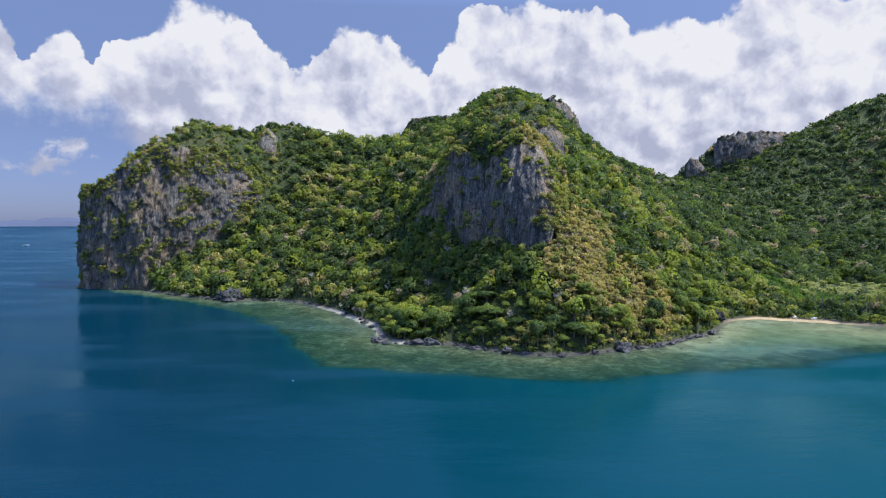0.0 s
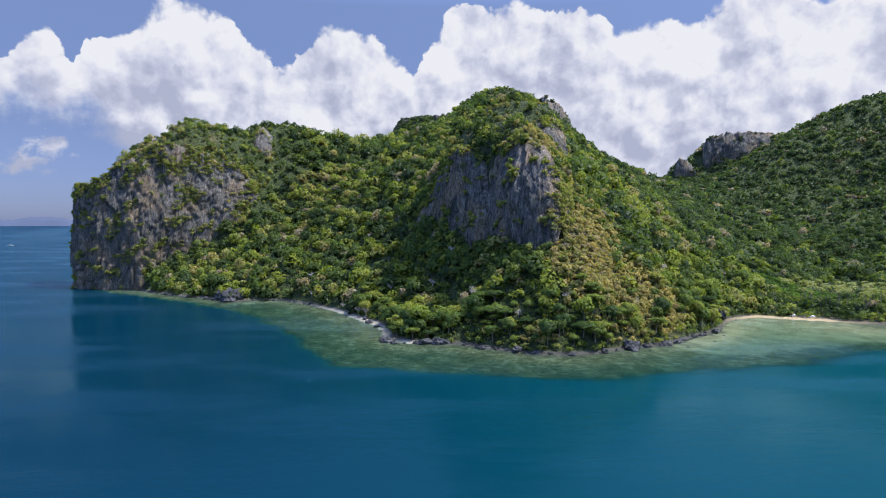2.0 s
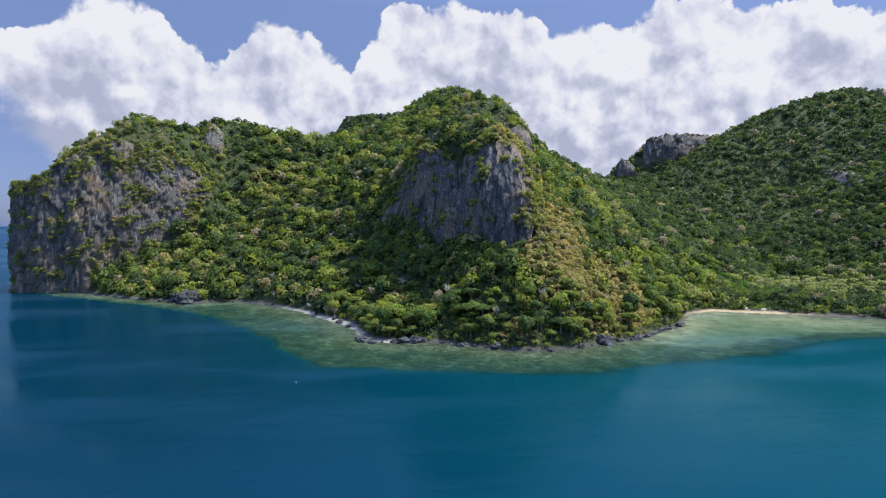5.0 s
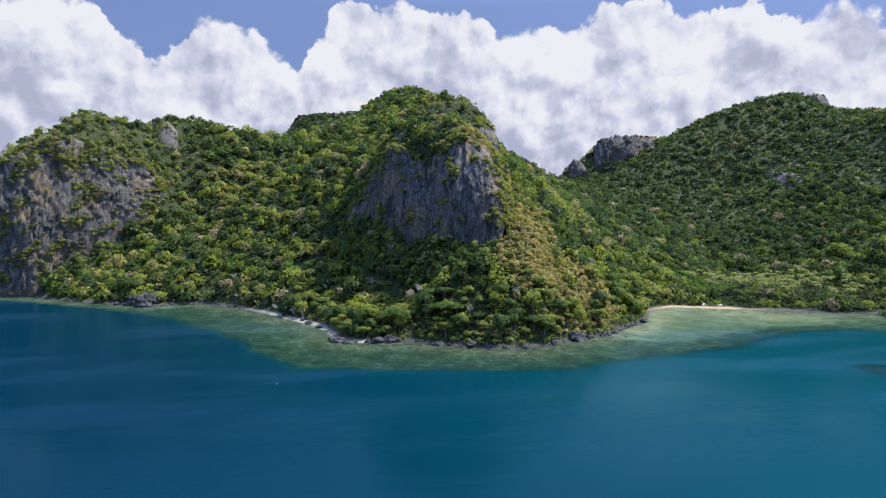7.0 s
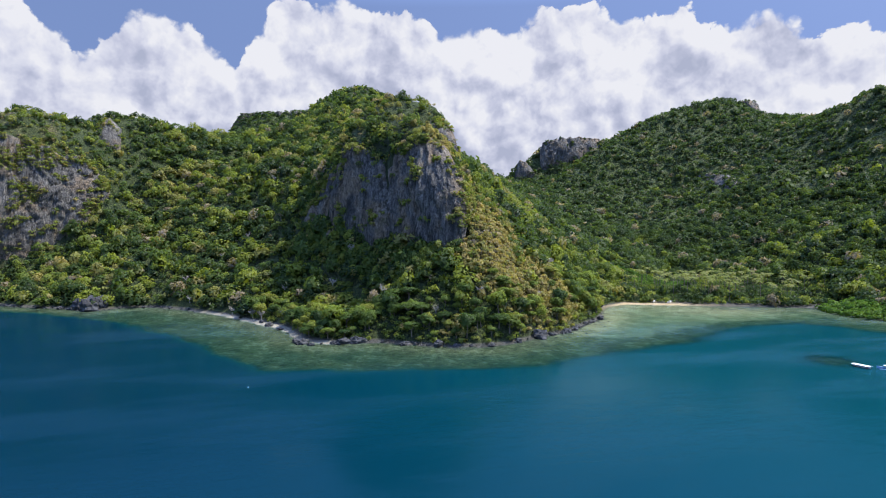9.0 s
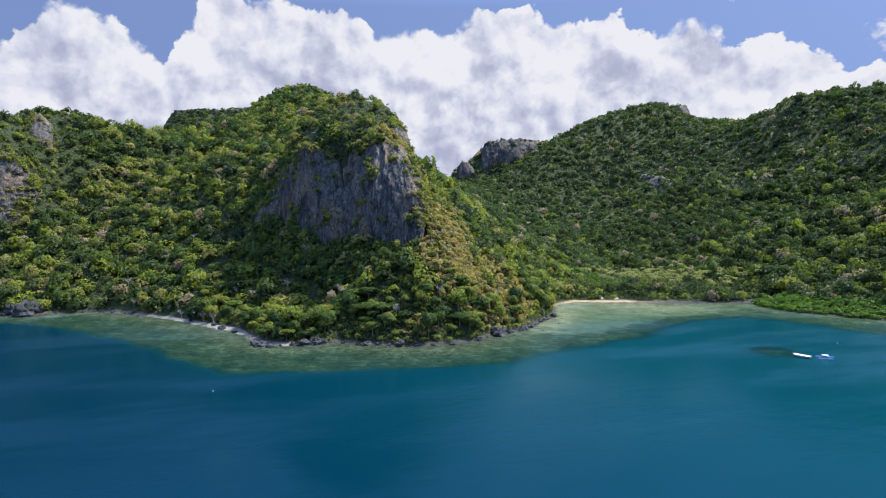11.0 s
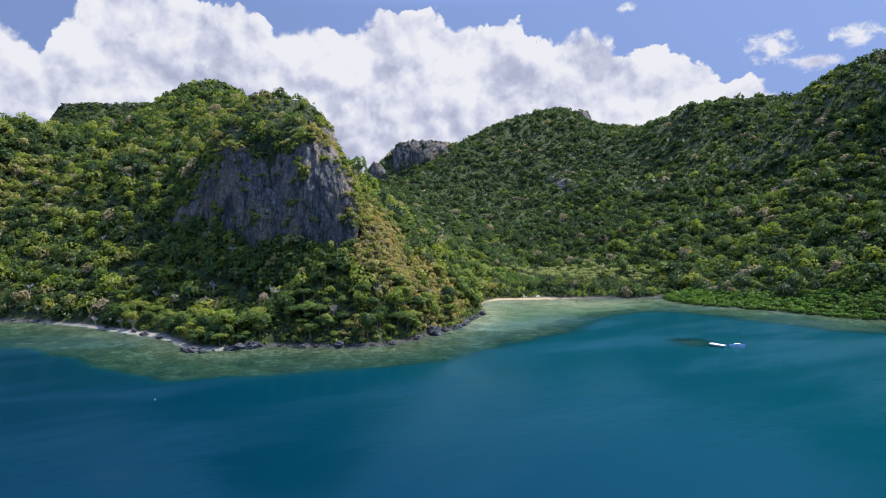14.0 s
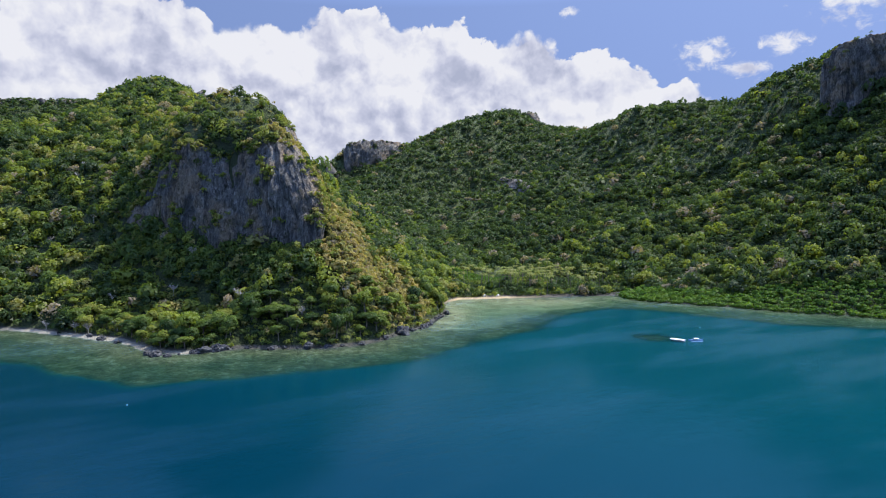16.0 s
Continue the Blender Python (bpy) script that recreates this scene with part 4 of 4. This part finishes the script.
# low bushes filling the ground between the single trees at the shore
bx, by, rng = scatter(-80, 270, 430, 700, 4.2, 37)
z, dc, sl = ground_at(bx, by)
keep = (dc > 1.8 + 5.5 * sandiness(bx, by)) & (dc < 62) & ~on_cliff(bx, by)
bx, by, z = bx[keep], by[keep], z[keep]
rad = rng.uniform(1.6, 3.5, bx.size)
forest("shore_bushes", np.column_stack([bx, by, z + rad * 0.6]), rad, rad, np.clip(dryness_less_shade(bx, by) + rng.normal(0.02, 0.14, bx.size), 0, 1), 36, leaf, "low green and straw coloured bushes above the shore rocks", "bushes", 46, size=(0.16, 0.3))

# golden scrub on the dry shoulder of the headland
bx, by, rng = scatter(40, 240, 450, 620, 3.6, 38)
z, dc, sl = ground_at(bx, by)
keep = (dc > 6) & (dryness_less_shade(bx, by) + rng.normal(0, 0.06, bx.size) > 0.53) & ~on_cliff(bx, by)
bx, by, z = bx[keep], by[keep], z[keep]
rad = rng.uniform(1.9, 4.3, bx.size)
forest("dry_scrub", np.column_stack([bx, by, z + rad * 0.5]), rad, rad * rng.uniform(0.8, 1.5, bx.size), np.clip(rng.normal(0.79, 0.08, bx.size), 0, 0.9), 80, leaf, "golden dry scrub on the exposed shoulder", "bushes", 47, size=(0.14, 0.28))

# strip of bright grass at the head of the beach
qx, qy, rng = scatter(285, 335, 600, 640, 1.6, 73)
z, dc, sl = ground_at(qx, qy)
keep = (dc > 7) & (dc < 12 + 2 * value_noise(qx, qy, 8, 74, 2))
qx, qy, z = qx[keep], qy[keep], z[keep]
rad = rng.uniform(0.7, 1.3, qx.size)
forest("beach_grass", np.column_stack([qx, qy, z + 0.15]), rad, rad * 0.45, rng.uniform(0.48, 0.60, qx.size), 24, leaf, "bright green grass at the head of the beach", "grass", 55, size=(0.2, 0.36))

# thicket under the palms of the cove
bx, by, rng = scatter(262, 600, 540, 800, 4.8, 39)
z, dc, sl = ground_at(bx, by)
keep = (dc > 1.0 + 6.5 * sandiness(bx, by) + 2 * value_noise(bx, by, 14, 40, 2)) & ~lush(bx, by) & (z < 16) & (by < 770) & (rng.uniform(0, 1, bx.size) < 0.85)
bx, by, z = bx[keep], by[keep], z[keep]
rad = rng.uniform(2.0, 4.2, bx.size)
forest("cove_thicket", np.column_stack([bx, by, z + rad * 0.7]), rad, rad * rng.uniform(0.8, 1.3, bx.size), np.clip(0.22 + value_noise(bx, by, 30, 48) * 0.5 + rng.normal(0, 0.14, bx.size), 0, 0.8), 42, leaf, "light green thicket behind the sandy cove", "bushes", 49, size=(0.15, 0.3))


# flat field of bright green bushes behind the palms
bx, by, rng = scatter(330, 500, 690, 810, 4.2, 75)
z, dc, sl = ground_at(bx, by)
keep = lush(bx, by)
bx, by, z = bx[keep], by[keep], z[keep]
rad = rng.uniform(2.4, 3.8, bx.size)
forest("green_thicket", np.column_stack([bx, by, z + 2.2]), rad, rad * 0.8, np.clip(0.55 + value_noise(bx, by, 18, 76, 2) * 0.8, 0, 1), 44, leaf_mangrove, "flat thicket of bright green bushes behind the palms", "bushes", 56, size=(0.16, 0.32))


# ---------- single trees along the foot of the headland ----------
def tube(bm, p0, p1, r0, r1, sides=6):
    a, b = Vector(p0), Vector(p1)
    ax = (b - a).normalized()
    u = ax.orthogonal().normalized()
    w = ax.cross(u)
    rings = []
    for p, r in ((a, r0), (b, r1)):
        rings.append([bm.verts.new(p + (u * math.cos(6.2832 * k / sides) + w * math.sin(6.2832 * k / sides)) * r) for k in range(sides)])
    for k in range(sides):
        bm.faces.new((rings[0][k], rings[0][(k + 1) % sides], rings[1][(k + 1) % sides], rings[1][k]))
    bm.faces.new(rings[1])
    bm.faces.new(rings[0][::-1])


def make_tree(seed, high, wide, mat, flat, label):
    """A tree with a forked trunk and a crown of leaf clusters, standing at the origin."""
    rng = np.random.default_rng(seed)
    tree = tagged(new("tree"), label, "tree", "trees along the headland shore")
    bm = bmesh.new()
    fork = Vector((rng.uniform(-0.5, 0.5), rng.uniform(-0.5, 0.5), high * 0.42))
    tube(bm, (0, 0, -1.5), fork, wide * 0.075, wide * 0.05, 7)
    for k in range(5):
        th = k * 1.2566 + rng.uniform(-0.4, 0.4)
        tip = fork + Vector((math.cos(th) * wide * 0.55, math.sin(th) * wide * 0.55, high * rng.uniform(0.2, 0.4)))
        tube(bm, fork, tip, wide * 0.04, wide * 0.012, 5)
    part("trunk", bm, bark, tree)
    v, f, n = crown_shape(rng, 620, 14, flat, 0.55, (0.06, 0.135))
    crown = new("crown", mesh_np("crown", v * (wide, wide, high * 0.42) + (0, 0, high * 0.66), f, mat, True, n))
    crown.parent = tree
    return tree


KINDS = [make_tree(61, 12, 6.2, leaf_one, 0.9, "broadleaf evergreen tree with a dense rounded green crown"),
         make_tree(62, 10.5, 7.4, leaf_one, 0.7, "spreading shore tree with a broad light green crown"),
         make_tree(63, 14, 5.4, leaf_one, 1.1, "tall forest tree with a narrow dark green crown"),
         make_tree(64, 9, 5.0, leaf_one, 0.8, "small rounded coastal tree with olive green leaves"),
         make_tree(65, 8.5, 5.0, leaf_dry, 0.8, "dry season tree with sparse straw coloured leaves")]
x, y, rng = scatter(-75, 262, 430, 690, 8.6, 36)
z, dc, sl = ground_at(x, y)
keep = single_zone(x, y, dc) & (dc > 4.0 + 5 * sandiness(x, y))
x, y, z = x[keep], y[keep], z[keep]
dry = dryness_less_shade(x, y)
first = set()
for i in range(min(len(x), 300)):
    kind = 4 if rng.uniform() < np.clip((dry[i] - 0.45) * 1.6, 0.02, 0.85) else int(rng.integers(0, 4))
    m = pose(x[i], y[i], z[i], rng.uniform(-6, 6), rng.uniform(-6, 6), rng.uniform(0, 360)) @ Matrix.Scale(rng.uniform(0.7, 1.25), 4)
    if kind not in first:
        first.add(kind)
        KINDS[kind].matrix_basis = m
    else:
        copy_thing(KINDS[kind], m)


# ---------- bare dry-season trees ----------
def make_bare(seed, high):
    rng = np.random.default_rng(seed)
    tree = tagged(new("bare_tree"), "leafless pale grey tree with a spray of thin branches", "tree", "bare trees on the slopes")
    bm, twigs = bmesh.new(), bmesh.new()
    tube(bm, (0, 0, -1), (0.2, 0, high * 0.35), high * 0.03, high * 0.022, 6)
    part_tips = []
    for k in range(7):
        th = k * 0.9 + rng.uniform(-0.3, 0.3)
        a = Vector((0.2, 0, high * rng.uniform(0.25, 0.36)))
        b = a + Vector((math.cos(th) * high * rng.uniform(0.2, 0.34), math.sin(th) * high * rng.uniform(0.2, 0.34), high * rng.uniform(0.22, 0.45)))
        tube(bm, a, b, high * 0.016, high * 0.008, 5)
        for _ in range(9):
            s = a.lerp(b, rng.uniform(0.4, 1.0))
            e = s + Vector(rng.normal(0, 1, 3) * (0.13, 0.13, 0.08)) * high + Vector((0, 0, high * 0.1))
            tube(twigs, s, e, high * 0.007, high * 0.003, 4)
            tube(twigs, s.lerp(e, 0.5), s.lerp(e, 0.5) + Vector(rng.normal(0, 1, 3)) * high * 0.07 + Vector((0, 0, high * 0.05)), high * 0.005, high * 0.002, 3)
    part("trunk", bm, pale_bark, tree)
    part("bare_crown", twigs, pale_bark, tree)
    return tree


pale_bark = plain("pale_bark", (0.42, 0.37, 0.32), 0.9, 0.3, 1.2)
rng = np.random.default_rng(71)
spots = [(-82, 640), (-92, 655), (-74, 622), (-104, 668), (-66, 610), (-60, 640), (-48, 588), (-30, 540), (4, 520), (58, 472), (92, 468), (150, 492), (168, 500)]
spots += [(rng.uniform(-260, 230), rng.uniform(520, 900)) for _ in range(45)]
bare = [make_bare(72, 11), make_bare(73, 9)]
used = [False, False]
for i, (px, py) in enumerate(spots):
    z, dc, sl = ground_at(np.array([px]), np.array([py]))
    if dc[0] < 4 or on_cliff(np.array([px]), np.array([py]))[0]:
        continue
    m = pose(px, py, float(z[0]) + (0 if i < 13 else 2.5), 0, 0, rng.uniform(0, 360))
    k = i % 2
    if used[k]:
        copy_thing(bare[k], m)
    else:
        bare[k].matrix_basis, used[k] = m, True


# ---------- coconut palms behind the cove ----------
def make_palm(seed, high):
    rng = np.random.default_rng(seed)
    palm = tagged(new("coconut_palm"), "slender coconut palm with a tuft of drooping fronds", "palm", "palms behind the beach")
    bm = bmesh.new()
    pts = [Vector((0.9 * (k / 5) ** 2, 0.3 * k / 5, high * k / 5 - (1 if k == 0 else 0))) for k in range(6)]
    for a, b, k in zip(pts[:-1], pts[1:], range(5)):
        tube(bm, a, b, 0.26 - 0.025 * k, 0.235 - 0.025 * k, 7)
    part("trunk", bm, bark, palm)
    co, fa = [], []
    for k in range(9):
        t0, t1 = k / 9, (k + 1) / 9
        p0, p1 = (4.6 * t0, 1.5 * t0 - 3.1 * t0 * t0), (4.6 * t1, 1.5 * t1 - 3.1 * t1 * t1)
        w = 0.95 * math.sin(math.pi * min(1, t0 * 0.85 + 0.15)) + 0.1
        for sgn in (-1, 1):
            n0 = len(co)
            co += [(p0[0], 0, p0[1]), (p1[0], 0, p1[1]), (p1[0] + 0.45, sgn * w, p1[1] - 0.45 * w), (p0[0] + 0.5, sgn * w * 0.9, p0[1] - 0.5 * w)]
            fa.append((n0, n0 + 1, n0 + 2, n0 + 3) if sgn < 0 else (n0 + 3, n0 + 2, n0 + 1, n0))
    me = mesh_np("frond", np.array(co), np.array(fa), leaf_palm)
    for k in range(12):
        f = new("frond", me)
        f.parent = palm
        f.matrix_basis = Matrix.Translation(pts[-1]) @ pose(0, 0, 0, 0, rng.uniform(-35, 25), k * 30 + rng.uniform(-10, 10))
    return palm


palms = [make_palm(81, 20), make_palm(82, 16.5)]
used = [False, False]
rng = np.random.default_rng(83)
n_palm = 0
while n_palm < 110:
    px, py = rng.uniform(345, 560), rng.uniform(575, 740)
    z, dc, sl = ground_at(np.array([px]), np.array([py]))
    if dc[0] < 12 or z[0] > 14:
        continue
    m, k = pose(px, py, float(z[0]) + 1.5, rng.uniform(-4, 4), rng.uniform(-4, 4), rng.uniform(0, 360)), n_palm % 2
    if used[k]:
        copy_thing(palms[k], m)
    else:
        palms[k].matrix_basis, used[k] = m, True
    n_palm += 1


# ---------- rocks along the water's edge ----------
def rock_mesh(seed, sub=3):
    bm = bmesh.new()
    bmesh.ops.create_icosphere(bm, subdivisions=sub, radius=1)
    for v in bm.verts:
        p = v.co.copy()
        d = noise.noise(p * 1.1 + Vector((seed, 0, 0))) * 0.5 + abs(noise.noise(p * 2.3 + Vector((0, seed, 0)))) * 0.5 + noise.noise(p * 5.5 + Vector((0, 0, seed))) * 0.16
        v.co = p * (0.72 + d)
        v.co.z = max(v.co.z, -0.45)
    me = bpy.data.meshes.new("boulder")
    bm.to_mesh(me)
    bm.free()
    me.materials.append(shore_rock)
    return me


shore_rock, gr = material("shore_rock")
n1, n2 = gr.noise(gr.where, 1.3, 7, 0.7), gr.noise(gr.where, 5.0, 6, 0.7)
principled(gr, gr.mix(gr.m("MULTIPLY", n2, 0.5), gr.ramp(n1, (0.34, (0.016, 0.016, 0.018)), (0.54, (0.06, 0.06, 0.062)), (0.74, (0.25, 0.245, 0.235))), (0.02, 0.02, 0.022)), 0.85, n2, 0.9, 0.25)
ROCKS = [rock_mesh(s) for s in (1.0, 3.7, 6.1, 9.4, 12.8, 15.2)]
rng = np.random.default_rng(91)


def boulder(px, py, sx, sy, sz, turn, label="jagged dark grey limestone boulder at the water's edge"):
    z, _, _ = ground_at(np.array([px]), np.array([py]))
    ob = new("boulder", ROCKS[int(rng.integers(0, 6))])
    ob.matrix_basis = pose(px, py, max(float(z[0]), -0.6) + 0.28 * sz, 0, 0, turn) @ Matrix.Diagonal((sx, sy, sz, 1))
    tagged(ob, label, "rock", "shore rocks")


for px, py, sx, sy, sz, turn in ((-39, 491, 6.0, 3.6, 3.6, 30), (-43, 499, 4.0, 3.0, 2.6, 70), (-33, 484, 3.2, 2.0, 1.8, 10), (-10, 482, 6.5, 3.2, 3.4, 5), (-1, 481, 6.0, 3.4, 4.6, -12), (6, 482, 3.0, 2.2, 2.4, 40),
                                 (33, 464, 5.6, 2.4, 2.3, 18), (40, 461, 2.6, 1.8, 1.5, 60), (168, 476, 4.4, 2.8, 3.0, 20), (163, 473, 2.4, 1.8, 1.6, 80), (-60, 580, 4.6, 3.4, 3.0, 50), (-52, 560, 3.2, 2.2, 1.8, 20),
                                 (-66, 600, 4.0, 2.6, 2.2, 100), (-84, 634, 2.2, 1.6, 1.3, 10)):
    boulder(px, py, sx, sy, sz, turn)
edge = resample(coast_line, 3.1)
for px, py in edge:
    stretch_a, stretch_b = (-30 < px < 245) and py < 545, px < -130 and px > -440
    if not (stretch_a or stretch_b) or rng.uniform() < (0.42 if stretch_a else 0.6):
        continue
    s = rng.gamma(1.6, 0.75) + 0.4
    boulder(px + rng.normal(0, 0.8), py + rng.normal(0, 0.8), s * rng.uniform(0.9, 1.7), s, s * rng.uniform(0.55, 0.95), rng.uniform(0, 360))
for px, py, s in ((-232, 741, 12), (-224, 748, 9), (-244, 752, 8), (256, 584, 7), (262, 590, 5.5)):
    boulder(px, py, s, s * 0.8, s * 1.05, s * 7, "tall weathered limestone outcrop between shore bushes")
for px, py in ((182, 470), (150, 459), (212, 494), (230, 518)):
    boulder(px, py, 1.3, 0.9, 0.6, px)


# ---------- boats ----------
def loft(bm, rings):
    rows = [[bm.verts.new(p) for p in ring] for ring in rings]
    for a, b in zip(rows[:-1], rows[1:]):
        for k in range(len(a) - 1):
            bm.faces.new((a[k], a[k + 1], b[k + 1], b[k]))
    return rows


def hull(long, beam, deep, sides=1.0):
    """An open boat's shell with raked ends, thick gunwales and a deck."""
    bm = bmesh.new()
    rings = []
    for k in range(13):
        t = k / 12 * 2 - 1
        w = beam / 2 * max(0.04, (1 - abs(t) ** 2.6))
        lift = deep * 0.55 * abs(t) ** 3
        x = t * long / 2
        rings.append([(x, -w, deep * sides + lift), (x, -w * 0.8, 0.25 * deep + lift), (x, 0, lift - 0.35), (x, w * 0.8, 0.25 * deep + lift), (x, w, deep * sides + lift), (x, w * 0.86, deep * sides + lift), (x, 0, deep * 0.7 + lift), (x, -w * 0.86, deep * sides + lift), (x, -w, deep * sides + lift)])
    loft(bm, rings)
    return bm


def box(bm, x0, x1, y0, y1, z0, z1):
    m = Matrix.Translation(((x0 + x1) / 2, (y0 + y1) / 2, (z0 + z1) / 2)) @ Matrix.Diagonal((x1 - x0, y1 - y0, z1 - z0, 1))
    g_ = bmesh.ops.create_cube(bm, size=1, matrix=m)
    bmesh.ops.bevel(bm, geom=[e for e in bm.edges if e.verts[0] in g_["verts"]], offset=0.04, segments=1, affect="EDGES")


def roof(long, wide, z):
    bm = bmesh.new()
    rings = []
    for x in np.linspace(-long / 2, long / 2, 5):
        top = [(x, wide / 2 * s, z + 0.28 * (1 - s * s)) for s in np.linspace(-1, 1, 7)]
        rings.append(top + [(x, wide / 2, z - 0.08), (x, -wide / 2, z - 0.08), top[0]])
    rows = loft(bm, rings)
    bm.faces.new(rows[0][:-1]), bm.faces.new(rows[-1][:-1][::-1])
    return bm


def rod(p0, p1, r):
    bm = bmesh.new()
    tube(bm, p0, p1, r, r, 6)
    return bm


def make_boat(name, label, long, beam, canopy, float_mat, hull_mat, m, outrig=True, deep=1.1):
    boat = tagged(new(name), label, "boat")
    part("hull", hull(long, beam, deep), hull_mat, boat)
    cl, cw, cz = canopy
    part("canopy", roof(cl, cw, cz), white_paint, boat, "white canopy roof")
    for x in (-cl / 2 + 0.3, 0, cl / 2 - 0.3):
        for y in (-cw / 2 + 0.2, cw / 2 - 0.2):
            part("post", rod((x, y, deep * 0.6), (x, y, cz), 0.05), dark_wood, boat)
    bm = bmesh.new()
    box(bm, -cl / 2 + 0.6, cl / 2 - 0.8, -beam * 0.3, beam * 0.3, deep * 0.64, deep * 0.64 + 0.5)
    part("bench", bm, dark_wood, boat)
    if outrig:
        for s in (-1, 1):
            part("float", rod((-long * 0.42, s * beam * 2.6, 0.15), (long * 0.4, s * beam * 2.6, 0.3), 0.2), float_mat, boat)
        for x in (-long * 0.28, -0.02 * long, long * 0.25):
            part("boom", rod((x, -beam * 2.65, 0.45), (x, beam * 2.65, 0.45), 0.12), float_mat, boat)
    boat.matrix_basis = m
    return boat


make_boat("tour_boat", "long tour boat with a flat white canopy moored by a reef", 11.2, 3.4, (10.8, 4.2, 1.3), white_paint, white_paint, pose(280.5, 311, 0.1, 0, 0, -84), outrig=False, deep=0.7)
make_boat("outrigger_boat", "small blue outrigger boat with a white canopy at anchor", 10.5, 1.3, (3.6, 2.2, 2.0), blue_paint, blue_paint, pose(290.5, 303, 0.1, 0, 0, -38))
make_boat("distant_boat", "white motor boat far out on the open sea", 20, 4.5, (11, 4.0, 3.4), white_paint, white_paint, pose(-1377, 2169, 7.6, 0, 0, 20), outrig=False)
for px, py, turn in ((352, 600, 20), (338, 607, 35)):
    z, _, _ = ground_at(np.array([px + 3.0]), np.array([py + 5.0]))
    make_boat("beached_boat", "small wooden outrigger boat pulled up on the beach", 7.0, 1.0, (2.4, 1.5, 1.6), bamboo, white_paint, pose(px + 3, py + 5, float(z[0]) + 0.3, 0, 0, turn))


def make_buoy(px, py, size=1.0):
    buoy = tagged(new("mooring_buoy"), "round white mooring buoy floating on the sea", "buoy", "mooring buoys")
    bm = bmesh.new()
    bmesh.ops.create_uvsphere(bm, u_segments=14, v_segments=10, radius=0.55)
    part("float", bm, white_paint, buoy, smooth=True)
    part("ring", rod((0, 0, 0.5), (0, 0, 0.8), 0.06), dark_wood, buoy)
    bm = bmesh.new()
    tube(bm, (0, 0, -0.6), (0, 0, -0.45), 0.6, 0.5, 12)
    part("collar", bm, blue_paint, buoy)
    buoy.matrix_basis = pose(px, py, 0.15) @ Matrix.Scale(size, 4)


make_buoy(-76, 370.4, 0.5)
make_buoy(345.3, 335.8, 0.4)


# ---------- islands on the horizon, haze put into their colour ---
def far_island(line, label, seed):
    p = resample(line, 24)
    wide, rows = 160, []
    for k, (x, y, h) in enumerate(p):
        e = h + 14 * noise.noise((k / 5.0, seed, 0)) + 8 * noise.noise((k / 1.7, seed, 3))
        back = Vector((-0.52, 0.85, 0))
        rows.append([Vector((x, y, 48)) - back * wide * 0.5, Vector((x, y, 54 + (e - 54) * 0.55)) - back * wide * 0.2, Vector((x, y, e)), Vector((x, y, 54 + (e - 54) * 0.5)) + back * wide * 0.2, Vector((x, y, 48)) + back * wide * 0.4])
    bm = bmesh.new()
    loft(bm, rows)
    tagged(part("far_island", bm, distant, None, "", True), label, "island", kind="structure")


far_island([(-2720, 3770, 62), (-2600, 3860, 84), (-2500, 3950, 98), (-2400, 4020, 112), (-2330, 4060, 114), (-2260, 4090, 98), (-2180, 4130, 92), (-2100, 4160, 66)], "low hazy island on the horizon", 2.0)
